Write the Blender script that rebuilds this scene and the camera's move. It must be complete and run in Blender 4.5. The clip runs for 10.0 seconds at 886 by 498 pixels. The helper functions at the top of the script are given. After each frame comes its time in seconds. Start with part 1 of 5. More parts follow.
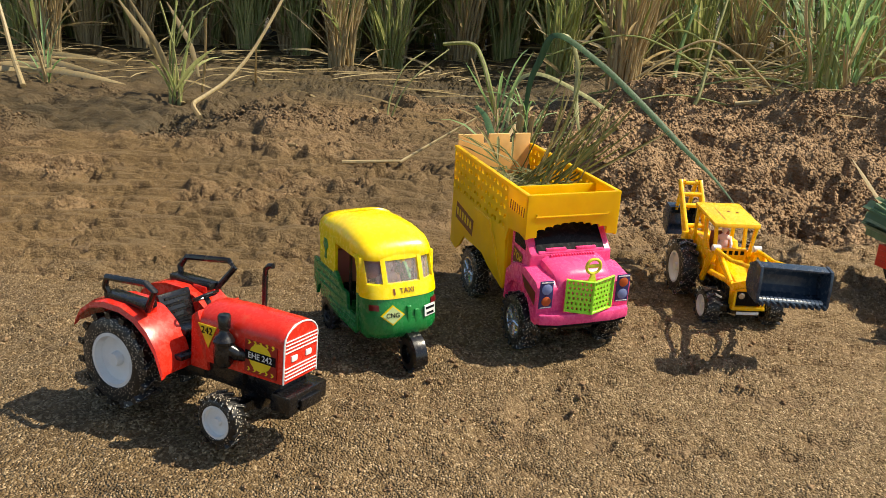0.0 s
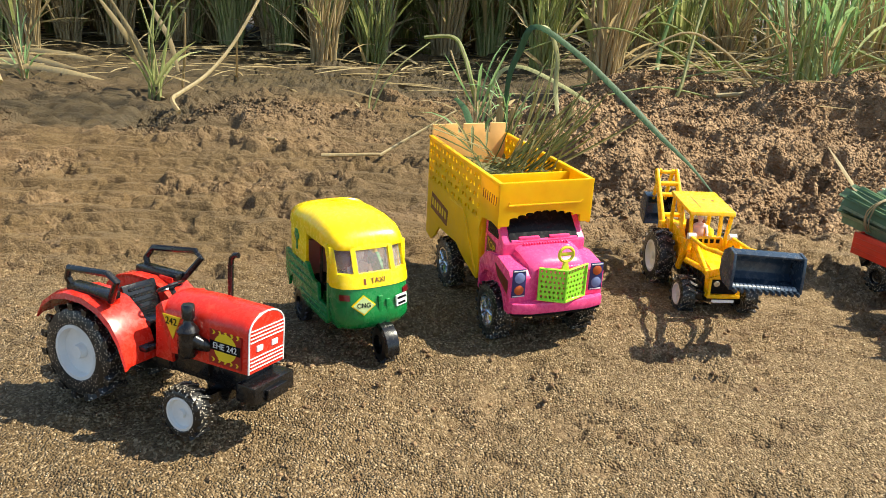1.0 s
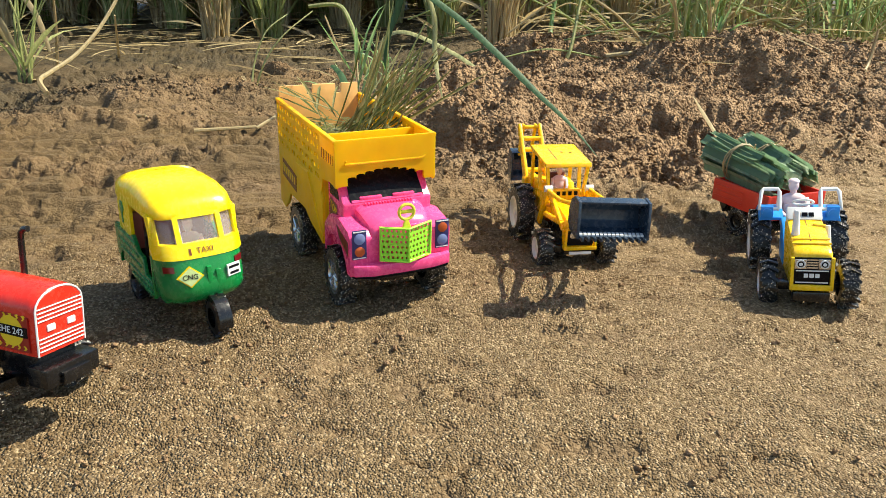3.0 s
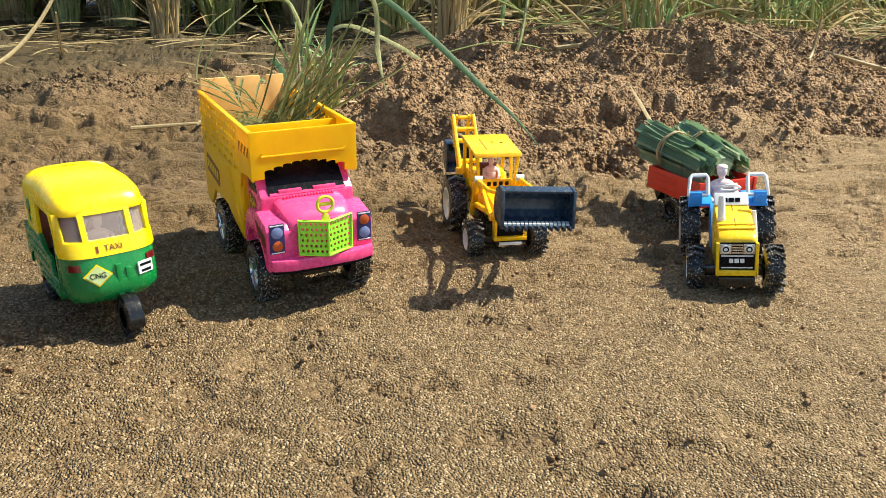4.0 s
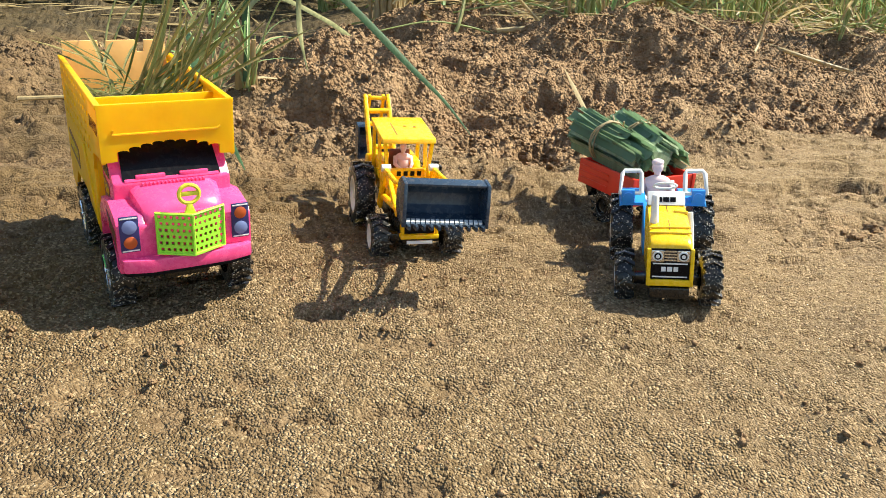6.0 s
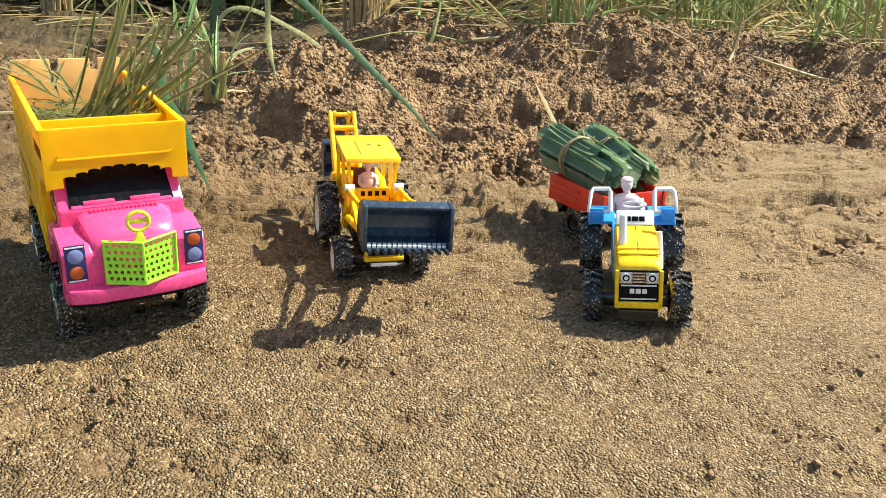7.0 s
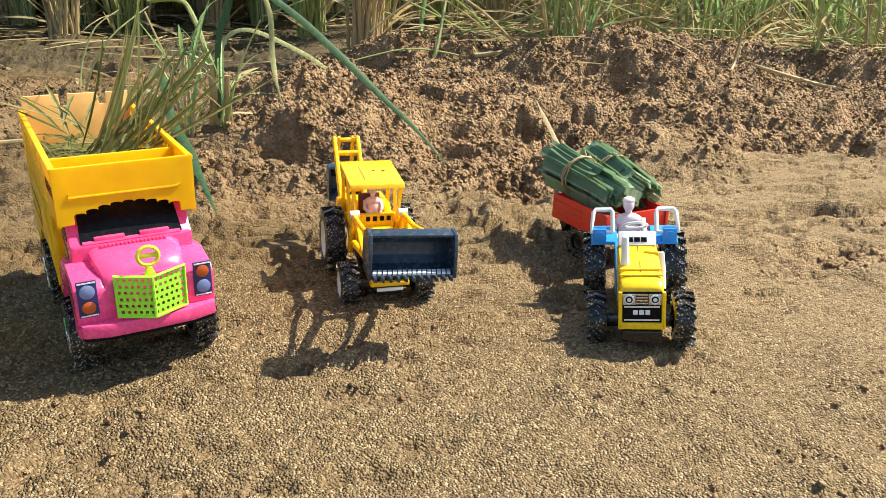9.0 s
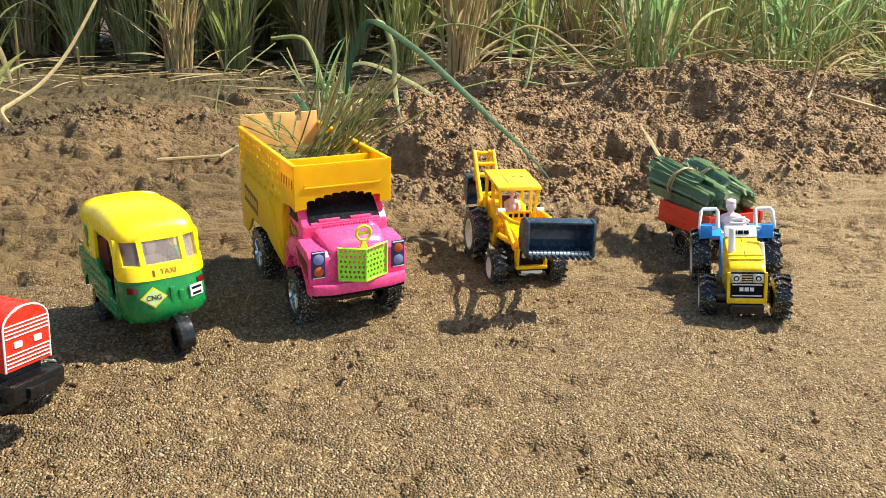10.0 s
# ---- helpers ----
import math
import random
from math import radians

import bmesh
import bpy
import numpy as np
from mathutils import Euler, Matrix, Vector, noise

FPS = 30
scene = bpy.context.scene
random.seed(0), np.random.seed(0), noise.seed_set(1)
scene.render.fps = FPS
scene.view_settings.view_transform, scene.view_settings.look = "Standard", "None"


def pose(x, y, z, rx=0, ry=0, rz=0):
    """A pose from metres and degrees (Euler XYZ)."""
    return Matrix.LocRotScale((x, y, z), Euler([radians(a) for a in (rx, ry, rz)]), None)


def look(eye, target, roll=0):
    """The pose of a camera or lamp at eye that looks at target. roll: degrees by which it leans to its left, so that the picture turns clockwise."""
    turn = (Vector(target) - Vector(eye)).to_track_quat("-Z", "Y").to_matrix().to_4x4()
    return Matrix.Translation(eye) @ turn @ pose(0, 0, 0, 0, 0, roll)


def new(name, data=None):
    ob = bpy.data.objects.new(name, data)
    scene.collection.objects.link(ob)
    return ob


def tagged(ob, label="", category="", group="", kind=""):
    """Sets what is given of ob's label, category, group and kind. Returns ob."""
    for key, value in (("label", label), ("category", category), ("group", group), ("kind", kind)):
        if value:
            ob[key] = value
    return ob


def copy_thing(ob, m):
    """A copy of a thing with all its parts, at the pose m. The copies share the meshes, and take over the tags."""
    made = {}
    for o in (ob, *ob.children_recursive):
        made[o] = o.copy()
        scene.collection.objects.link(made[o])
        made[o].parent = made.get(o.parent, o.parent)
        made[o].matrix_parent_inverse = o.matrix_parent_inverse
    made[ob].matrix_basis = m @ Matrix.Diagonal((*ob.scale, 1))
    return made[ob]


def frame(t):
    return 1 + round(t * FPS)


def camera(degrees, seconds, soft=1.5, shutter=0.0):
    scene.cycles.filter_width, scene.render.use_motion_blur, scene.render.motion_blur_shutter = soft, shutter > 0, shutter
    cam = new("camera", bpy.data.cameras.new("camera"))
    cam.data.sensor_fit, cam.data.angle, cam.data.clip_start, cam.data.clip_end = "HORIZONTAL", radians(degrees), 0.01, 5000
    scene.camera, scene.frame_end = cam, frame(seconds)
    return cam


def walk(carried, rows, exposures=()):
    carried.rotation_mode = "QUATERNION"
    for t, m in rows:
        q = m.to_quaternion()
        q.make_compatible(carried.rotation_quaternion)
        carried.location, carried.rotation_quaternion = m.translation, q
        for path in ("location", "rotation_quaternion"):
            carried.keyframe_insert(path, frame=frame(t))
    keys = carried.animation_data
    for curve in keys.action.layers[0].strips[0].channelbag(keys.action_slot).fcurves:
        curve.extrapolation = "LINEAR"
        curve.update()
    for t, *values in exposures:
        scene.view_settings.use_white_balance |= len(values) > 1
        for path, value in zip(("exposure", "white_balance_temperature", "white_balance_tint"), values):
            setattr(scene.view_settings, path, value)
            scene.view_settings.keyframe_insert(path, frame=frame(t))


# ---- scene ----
cam = camera(59.0, 10.0, 0.6)
PATH = [
    (0, (0.02, -0.007, 0.252), (0.027, 1.889, -0.385), 3.1),
    (0.5, (0.023, -0.007, 0.249), (0.036, 1.89, -0.385), 3.1),
    (1, (0.032, -0.004, 0.246), (0.068, 1.889, -0.397), 2.9),
    (1.5, (0.053, 0.0, 0.245), (0.151, 1.89, -0.403), 2.8),
    (2, (0.061, 0.002, 0.24), (0.184, 1.885, -0.423), 2.6),
    (2.5, (0.079, 0.007, 0.236), (0.258, 1.88, -0.442), 2.1),
    (3, (0.095, 0.01, 0.23), (0.307, 1.875, -0.461), 1.4),
    (3.2, (0.103, 0.01, 0.228), (0.334, 1.871, -0.465), 1.3),
    (4.5, (0.137, 0.021, 0.222), (0.457, 1.866, -0.479), 1.3),
    (5, (0.147, 0.032, 0.217), (0.508, 1.866, -0.494), 2.0),
    (5.2, (0.153, 0.038, 0.214), (0.532, 1.867, -0.5), 2.2),
    (6.3, (0.173, 0.093, 0.208), (0.596, 1.907, -0.521), 4.0),
    (6.5, (0.173, 0.096, 0.21), (0.596, 1.914, -0.509), 4.0),
    (7, (0.186, 0.094, 0.214), (0.646, 1.906, -0.496), 3.6),
    (7.5, (0.209, 0.097, 0.219), (0.714, 1.899, -0.485), 3.8),
    (8, (0.21, 0.1, 0.217), (0.719, 1.9, -0.492), 3.7),
    (8.5, (0.203, 0.1, 0.213), (0.685, 1.902, -0.507), 3.2),
    (9, (0.187, 0.091, 0.226), (0.628, 1.916, -0.464), 2.2),
    (9.5, (0.152, 0.048, 0.233), (0.525, 1.897, -0.43), 1.9),
    (10, (0.1, -0.017, 0.232), (0.397, 1.862, -0.386), 1.5),
]
walk(cam, [(t, look(eye, target, roll)) for t, eye, target, roll in PATH],
     exposures=[(0, 0.50, 6900, 9), (0.5, 0.88, 6500, 6), (1.0, 0.90, 6500, 5), (2.5, 0.88, 6500, 4), (4.5, 0.88, 6500, 4), (6.5, 1.03, 6500, 4), (8.5, 1.02, 6500, 4), (10, 0.98, 6500, 4)])

# ---- light ----
SUN = Vector((0.62, 0.07, 0.785)).normalized()
world = bpy.data.worlds.new("world")
scene.world = world
world.use_nodes = True
wn = world.node_tree
sky = wn.nodes.new("ShaderNodeTexSky")
sky.sky_type, sky.sun_disc = "NISHITA", False
sky.sun_elevation = math.asin(SUN.z)
sky.sun_rotation = math.atan2(SUN.x, SUN.y)
wn.links.new(sky.outputs[0], wn.nodes["Background"].inputs[0])
wn.nodes["Background"].inputs[1].default_value = 0.118
sun = new("sun", bpy.data.lights.new("sun", "SUN"))
sun.data.energy, sun.data.angle, sun.data.color = 5.0, radians(0.6), (1.0, 0.92, 0.76)
sun.matrix_world = look(SUN * 8, (0, 0, 0))


# ---- materials ----
def nodes_of(name):
    m = bpy.data.materials.new(name)
    m.use_nodes = True
    return m, m.node_tree, m.node_tree.nodes["Principled BSDF"]


def ramp_noise(nt, scale, lo, hi, detail=4.0, vec=None, rough=0.6):
    n = nt.nodes.new("ShaderNodeTexNoise")
    n.inputs["Scale"].default_value, n.inputs["Detail"].default_value, n.inputs["Roughness"].default_value = scale, detail, rough
    if vec is not None:
        nt.links.new(vec, n.inputs["Vector"])
    r = nt.nodes.new("ShaderNodeMapRange")
    r.inputs[1].default_value, r.inputs[2].default_value = lo, hi
    nt.links.new(n.outputs[0], r.inputs[0])
    return r.outputs[0]


def mix(nt, fac, a, b, blend="MIX"):
    m = nt.nodes.new("ShaderNodeMix")
    m.data_type, m.blend_type = "RGBA", blend
    for sock, v in ((m.inputs[0], fac), (m.inputs[6], a), (m.inputs[7], b)):
        if isinstance(v, (int, float)):
            sock.default_value = v
        elif isinstance(v, tuple):
            sock.default_value = (*v, 1)
        else:
            nt.links.new(v, sock)
    return m.outputs[2]


def coords(nt, kind="Object"):
    return nt.nodes.new("ShaderNodeTexCoord").outputs[kind]


def bump(nt, bsdf, height, strength, dist):
    b = nt.nodes.new("ShaderNodeBump")
    b.inputs["Strength"].default_value, b.inputs["Distance"].default_value = strength, dist
    nt.links.new(height, b.inputs["Height"])
    nt.links.new(b.outputs[0], bsdf.inputs["Normal"])


DUST = (0.30, 0.21, 0.11)


def plastic(name, col, rough=0.35, dust=0.25, grit=0.0, metal=0.0):
    """Moulded plastic: colour drift, scuffs in the gloss, film of dust and, with grit, stuck sand grains."""
    m, nt, p = nodes_of(name)
    v = coords(nt)
    c = mix(nt, ramp_noise(nt, 60, 0.3, 0.7, 3, v), tuple(x * 0.86 for x in col), tuple(min(1, x * 1.06) for x in col))
    fine = ramp_noise(nt, 240, 0.5, 0.72, 5, v, 0.7)
    broad = ramp_noise(nt, 45, 0.42, 0.75, 4, v)
    f = nt.nodes.new("ShaderNodeMath")
    f.operation = "MULTIPLY"
    nt.links.new(fine, f.inputs[0])
    nt.links.new(broad, f.inputs[1])
    g = nt.nodes.new("ShaderNodeMath")
    g.operation = "MULTIPLY"
    g.inputs[1].default_value = dust
    nt.links.new(f.outputs[0], g.inputs[0])
    c = mix(nt, g.outputs[0], c, DUST)
    if grit:
        w = nt.nodes.new("ShaderNodeTexVoronoi")
        w.inputs["Scale"].default_value = 650
        nt.links.new(v, w.inputs["Vector"])
        r = nt.nodes.new("ShaderNodeMapRange")
        r.inputs[1].default_value, r.inputs[2].default_value, r.inputs[3].default_value, r.inputs[4].default_value = 0.34, 0.2, 0, 0.9
        nt.links.new(w.outputs["Distance"], r.inputs[0])
        k = nt.nodes.new("ShaderNodeMath")
        k.operation = "MULTIPLY"
        nt.links.new(r.outputs[0], k.inputs[0])
        nt.links.new(ramp_noise(nt, 90, 0.62 - grit * 0.25, 0.72 - grit * 0.25, 3, v), k.inputs[1])
        c = mix(nt, k.outputs[0], c, (0.62, 0.55, 0.45))
    nt.links.new(c, p.inputs["Base Color"])
    rr = nt.nodes.new("ShaderNodeMapRange")
    rr.inputs[3].default_value, rr.inputs[4].default_value = rough * 0.8, min(1, rough * 1.5)
    nt.links.new(fine, rr.inputs[0])
    nt.links.new(rr.outputs[0], p.inputs["Roughness"])
    p.inputs["Metallic"].default_value = metal
    bump(nt, p, ramp_noise(nt, 160, 0.2, 0.8, 4, v), 0.12, 0.0006)
    return m


M_RED = plastic("red_plastic", (0.66, 0.025, 0.012), 0.32)
M_BLACK = plastic("black_plastic", (0.006, 0.006, 0.007), 0.28, 0.12)
M_TYRE = plastic("tyre_rubber", (0.006, 0.006, 0.006), 0.4, 0.2, 1.0)
M_TYRE_CLEAN = plastic("tyre_rubber_clean", (0.007, 0.007, 0.007), 0.4, 0.15, 0.2)
M_WHITE = plastic("white_plastic", (0.74, 0.74, 0.72), 0.4)
M_CHROME = plastic("chrome_plastic", (0.62, 0.62, 0.63), 0.22, 0.25, 0.0, 0.9)
M_RYEL = plastic("rickshaw_yellow", (0.93, 0.66, 0.004), 0.3, 0.12)
M_RGREEN = plastic("rickshaw_green", (0.008, 0.20, 0.045), 0.3, 0.2)
M_TYEL = plastic("truck_yellow", (1.0, 0.60, 0.006), 0.36, 0.06)
M_PEACH = plastic("peach_plastic", (0.90, 0.50, 0.17), 0.4)
M_PINK = plastic("pink_plastic", (0.90, 0.075, 0.25), 0.32, 0.15)
M_LIME = plastic("lime_plastic", (0.36, 0.78, 0.05), 0.35, 0.12)
M_RING = plastic("lemon_plastic", (0.72, 0.68, 0.05), 0.35, 0.12)
M_JYEL = plastic("loader_yellow", (0.94, 0.51, 0.006), 0.33, 0.2)
M_NAVY = plastic("navy_plastic", (0.022, 0.038, 0.062), 0.3, 0.3)
M_YYEL = plastic("tractor_yellow", (0.90, 0.56, 0.01), 0.33, 0.15)
M_BLUE = plastic("blue_plastic", (0.03, 0.28, 0.76), 0.35, 0.15)
M_TRED = plastic("trailer_red", (0.62, 0.03, 0.015), 0.36, 0.2)
M_DOLL = plastic("doll_plastic", (0.78, 0.60, 0.60), 0.5, 0.2)
M_DRED = plastic("dark_red_ink", (0.30, 0.008, 0.006), 0.4, 0.1)
M_MAROON = plastic("maroon_plastic", (0.28, 0.07, 0.06), 0.5, 0.2)
M_INK = plastic("black_ink", (0.006, 0.006, 0.008), 0.3, 0.02)
M_BROWN = plastic("brown_ink", (0.16, 0.03, 0.01), 0.4, 0.1)
M_WINK = plastic("white_ink", (0.8, 0.8, 0.78), 0.4, 0.1)
M_YINK = plastic("yellow_ink", (0.85, 0.6, 0.02), 0.4, 0.1)
M_PALE = plastic("pale_sticker", (0.55, 0.68, 0.30), 0.4, 0.1)
M_BINK = plastic("blue_ink", (0.03, 0.03, 0.13), 0.35, 0.1)
M_OINK = plastic("orange_ink", (0.50, 0.09, 0.02), 0.35, 0.1)
M_LENS = plastic("lens_plastic", (0.18, 0.22, 0.42), 0.15, 0.05)
M_RLAMP = plastic("red_lamp", (0.12, 0.006, 0.008), 0.2, 0.05)


def glassy(name):
    m, nt, p = nodes_of(name)
    p.inputs["Base Color"].default_value = (0.86, 0.78, 0.78, 1)
    p.inputs["Transmission Weight"].default_value = 0.90
    smear = nt.nodes.new("ShaderNodeMapRange")
    smear.inputs[3].default_value, smear.inputs[4].default_value = 0.03, 0.30
    nt.links.new(ramp_noise(nt, 130, 0.35, 0.9, 4, coords(nt)), smear.inputs[0])
    nt.links.new(smear.outputs[0], p.inputs["Roughness"])
    p.inputs["IOR"].default_value = 1.15
    return m


for yel in (M_TYEL, M_JYEL, M_RYEL):
    yp = yel.node_tree.nodes["Principled BSDF"]
    yp.inputs["Subsurface Weight"].default_value, yp.inputs["Subsurface Scale"].default_value = 0.25, 0.012
    yp.inputs["Subsurface Radius"].default_value = (1.0, 0.6, 0.05)
# the truck's thin bed walls let sunlight through
nt = M_TYEL.node_tree
thin_wall = nt.nodes.new("ShaderNodeBsdfTranslucent")
thin_wall.inputs["Color"].default_value = (1.0, 0.61, 0.015, 1)
blend = nt.nodes.new("ShaderNodeMixShader")
blend.inputs[0].default_value = 0.28
nt.links.new(nt.nodes["Principled BSDF"].outputs[0], blend.inputs[1])
nt.links.new(thin_wall.outputs[0], blend.inputs[2])
nt.links.new(blend.outputs[0], nt.nodes["Material Output"].inputs["Surface"])
M_INK.node_tree.nodes["Principled BSDF"].inputs["Specular IOR Level"].default_value = 0.10
M_GLASS = glassy("thin_window_plastic")


def soil():
    m, nt, p = nodes_of("damp_sandy_soil")
    v = coords(nt)

    def maths(op, a, b, c=None):
        q = nt.nodes.new("ShaderNodeMath")
        q.operation = op
        for sock, val in zip(q.inputs, (a, b, c)):
            if val is None:
                continue
            if isinstance(val, (int, float)):
                sock.default_value = val
            else:
                nt.links.new(val, sock)
        return q.outputs[0]

    def layer(name):
        at = nt.nodes.new("ShaderNodeAttribute")
        at.attribute_name = name
        return at.outputs["Fac"]

    dry, dug_up, wet_shade = layer("dry"), layer("dug"), layer("wet_shade")
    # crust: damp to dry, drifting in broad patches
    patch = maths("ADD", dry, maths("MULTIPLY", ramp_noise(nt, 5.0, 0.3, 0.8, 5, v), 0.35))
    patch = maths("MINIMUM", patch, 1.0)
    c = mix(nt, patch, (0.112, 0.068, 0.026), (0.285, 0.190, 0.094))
    c = mix(nt, maths("MULTIPLY", ramp_noise(nt, 22, 0.50, 0.72, 5, v), 0.6), c, (0.095, 0.058, 0.027))
    earth = mix(nt, ramp_noise(nt, 34, 0.35, 0.7, 5, v), (0.185, 0.105, 0.050), (0.420, 0.270, 0.148))
    c = mix(nt, dug_up, c, earth)
    # dark colour for mud and for the painted shade under the crop
    c = mix(nt, wet_shade, c, mix(nt, ramp_noise(nt, 22, 0.35, 0.7, 5, v), (0.040, 0.030, 0.015), (0.100, 0.070, 0.032)))
    loose = maths("MULTIPLY", maths("MULTIPLY_ADD", wet_shade, -0.85, 1.0), maths("MULTIPLY_ADD", dug_up, -0.75, 1.0))
    # quartz-pale and dark grains, in clusters of a few millimetres; the dark also paints gap shade
    sandy = layer("sandy")
    loose = maths("MULTIPLY", loose, sandy)
    w = nt.nodes.new("ShaderNodeTexVoronoi")
    w.inputs["Scale"].default_value = 720
    nt.links.new(v, w.inputs["Vector"])
    hs = nt.nodes.new("ShaderNodeSeparateColor")
    nt.links.new(w.outputs["Color"], hs.inputs[0])
    round_grain = maths("SUBTRACT", 0.75, w.outputs["Distance"])
    clus = ramp_noise(nt, 300, 0.38, 0.66, 2.0, v, 0.6)
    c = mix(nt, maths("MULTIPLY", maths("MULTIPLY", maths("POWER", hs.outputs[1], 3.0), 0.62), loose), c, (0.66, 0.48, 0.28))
    # sunken gaps between grains: their shade is mixed into the colour
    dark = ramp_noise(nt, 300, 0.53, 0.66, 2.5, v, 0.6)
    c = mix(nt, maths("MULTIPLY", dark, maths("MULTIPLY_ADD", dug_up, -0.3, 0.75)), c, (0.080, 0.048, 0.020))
    fleck = maths("MULTIPLY", maths("GREATER_THAN", hs.outputs[0], 0.97), maths("LESS_THAN", w.outputs["Distance"], 0.22))
    c = mix(nt, maths("MULTIPLY", fleck, loose), c, (0.80, 0.72, 0.55))
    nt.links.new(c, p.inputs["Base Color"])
    nt.links.new(maths("MULTIPLY_ADD", wet_shade, -0.3, 0.85), p.inputs["Roughness"])
    p.inputs["Specular IOR Level"].default_value = 0.25
    h = maths("MULTIPLY_ADD", round_grain, maths("MULTIPLY_ADD", loose, 1.0, 0.25), maths("MULTIPLY_ADD", clus, 0.7, maths("MULTIPLY", dark, -0.5)))
    crumb = nt.nodes.new("ShaderNodeTexVoronoi")
    crumb.inputs["Scale"].default_value = 190
    warp = nt.nodes.new("ShaderNodeVectorMath")
    warp.operation = "MULTIPLY_ADD"
    wob = nt.nodes.new("ShaderNodeTexNoise")
    wob.inputs["Scale"].default_value, wob.inputs["Detail"].default_value = 150, 3
    nt.links.new(v, wob.inputs["Vector"])
    nt.links.new(wob.outputs["Color"], warp.inputs[0])
    warp.inputs[1].default_value = (0.006, 0.006, 0.006)
    nt.links.new(v, warp.inputs[2])
    nt.links.new(warp.outputs[0], crumb.inputs["Vector"])
    h = maths("MULTIPLY_ADD", maths("SUBTRACT", 0.7, crumb.outputs["Distance"]), maths("MULTIPLY", dug_up, 3.2), h)
    bump(nt, p, h, 1.0, 0.0020)
    return m


def leaf(name, a, b, c):
    """Blade colours that drift along the blade and from blade to blade."""
    m, nt, p = nodes_of(name)
    v = coords(nt)
    g = nt.nodes.new("ShaderNodeNewGeometry")
    r = nt.nodes.new("ShaderNodeValToRGB")
    r.color_ramp.elements[0].color, r.color_ramp.elements[1].color = (*a, 1), (*c, 1)
    r.color_ramp.elements.new(0.55).color = (*b, 1)
    nt.links.new(g.outputs["Random Per Island"], r.inputs[0])
    s = nt.nodes.new("ShaderNodeMapping")
    s.inputs["Scale"].default_value = (60, 60, 6)
    nt.links.new(v, s.inputs[0])
    col = mix(nt, ramp_noise(nt, 3, 0.35, 0.75, 5, s.outputs[0]), r.outputs[0], tuple(x * 0.55 for x in b))
    nt.links.new(col, p.inputs["Base Color"])
    p.inputs["Roughness"].default_value = 0.5
    bump(nt, p, ramp_noise(nt, 8, 0.2, 0.8, 3, s.outputs[0]), 0.3, 0.001)
    tr = nt.nodes.new("ShaderNodeBsdfTranslucent")
    nt.links.new(col, tr.inputs["Color"])
    ms = nt.nodes.new("ShaderNodeMixShader")
    ms.inputs[0].default_value = 0.4
    nt.links.new(p.outputs[0], ms.inputs[1])
    nt.links.new(tr.outputs[0], ms.inputs[2])
    nt.links.new(ms.outputs[0], nt.nodes["Material Output"].inputs["Surface"])
    return m


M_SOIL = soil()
M_STRAW = leaf("dry_straw", (0.50, 0.37, 0.17), (0.70, 0.56, 0.31), (0.30, 0.19, 0.08))
M_BLADE = leaf("crop_blades", (0.26, 0.35, 0.09), (0.48, 0.50, 0.19), (0.76, 0.66, 0.35))
M_GREEN = leaf("fresh_blades", (0.18, 0.37, 0.11), (0.36, 0.53, 0.22), (0.66, 0.68, 0.36))
M_BUNDLE = leaf("cut_blades", (0.10, 0.20, 0.09), (0.25, 0.37, 0.21), (0.58, 0.66, 0.46))
M_LOAD = leaf("load_grass", (0.11, 0.14, 0.03), (0.22, 0.23, 0.07), (0.42, 0.32, 0.14))
M_DEEP = leaf("deep_green_leaf", (0.055, 0.13, 0.045), (0.075, 0.16, 0.06), (0.11, 0.20, 0.08))


# ---- shaping helpers (lengths in millimetres) ----
def bevelled(bm, faces, w, seg=2):
    if w <= 0:
        return
    es = {e for f in faces for e in f.edges if len(e.link_faces) == 2 and e.calc_face_angle(0) > 0.5}
    bmesh.ops.bevel(bm, geom=list(es), offset=w, segments=seg, profile=0.6, affect="EDGES", clamp_overlap=True)


def prism(bm, pts, axis, a, b, bev=0.0, seg=2):
    """A polygon pushed along one axis; the points lie in the other two, in the order x, y, z."""
    def at(p, h):
        return {"x": (h, p[0], p[1]), "y": (p[0], h, p[1]), "z": (p[0], p[1], h)}[axis]
    lo = [bm.verts.new(at(p, a)) for p in pts]
    hi = [bm.verts.new(at(p, b)) for p in pts]
    n = len(pts)
    fs = [bm.faces.new(lo), bm.faces.new(hi)]
    fs += [bm.faces.new((lo[i], lo[(i + 1) % n], hi[(i + 1) % n], hi[i])) for i in range(n)]
    bmesh.ops.recalc_face_normals(bm, faces=fs)
    bevelled(bm, fs, bev, seg)


def box(bm, x0, x1, y0, y1, z0, z1, bev=0.8, seg=2):
    prism(bm, [(x0, y0), (x1, y0), (x1, y1), (x0, y1)], "z", z0, z1, bev, seg)


def loft(bm, rings, cap=True, loop=True):
    vs = [[bm.verts.new(p) for p in r] for r in rings]
    n = len(rings[0])
    fs = []
    for a, b in zip(vs, vs[1:]):
        for i in range(n if loop else n - 1):
            j = (i + 1) % n
            fs.append(bm.faces.new((a[i], a[j], b[j], b[i])))
    if cap and loop:
        fs += [bm.faces.new(vs[0][::-1]), bm.faces.new(vs[-1])]
    bmesh.ops.recalc_face_normals(bm, faces=fs)


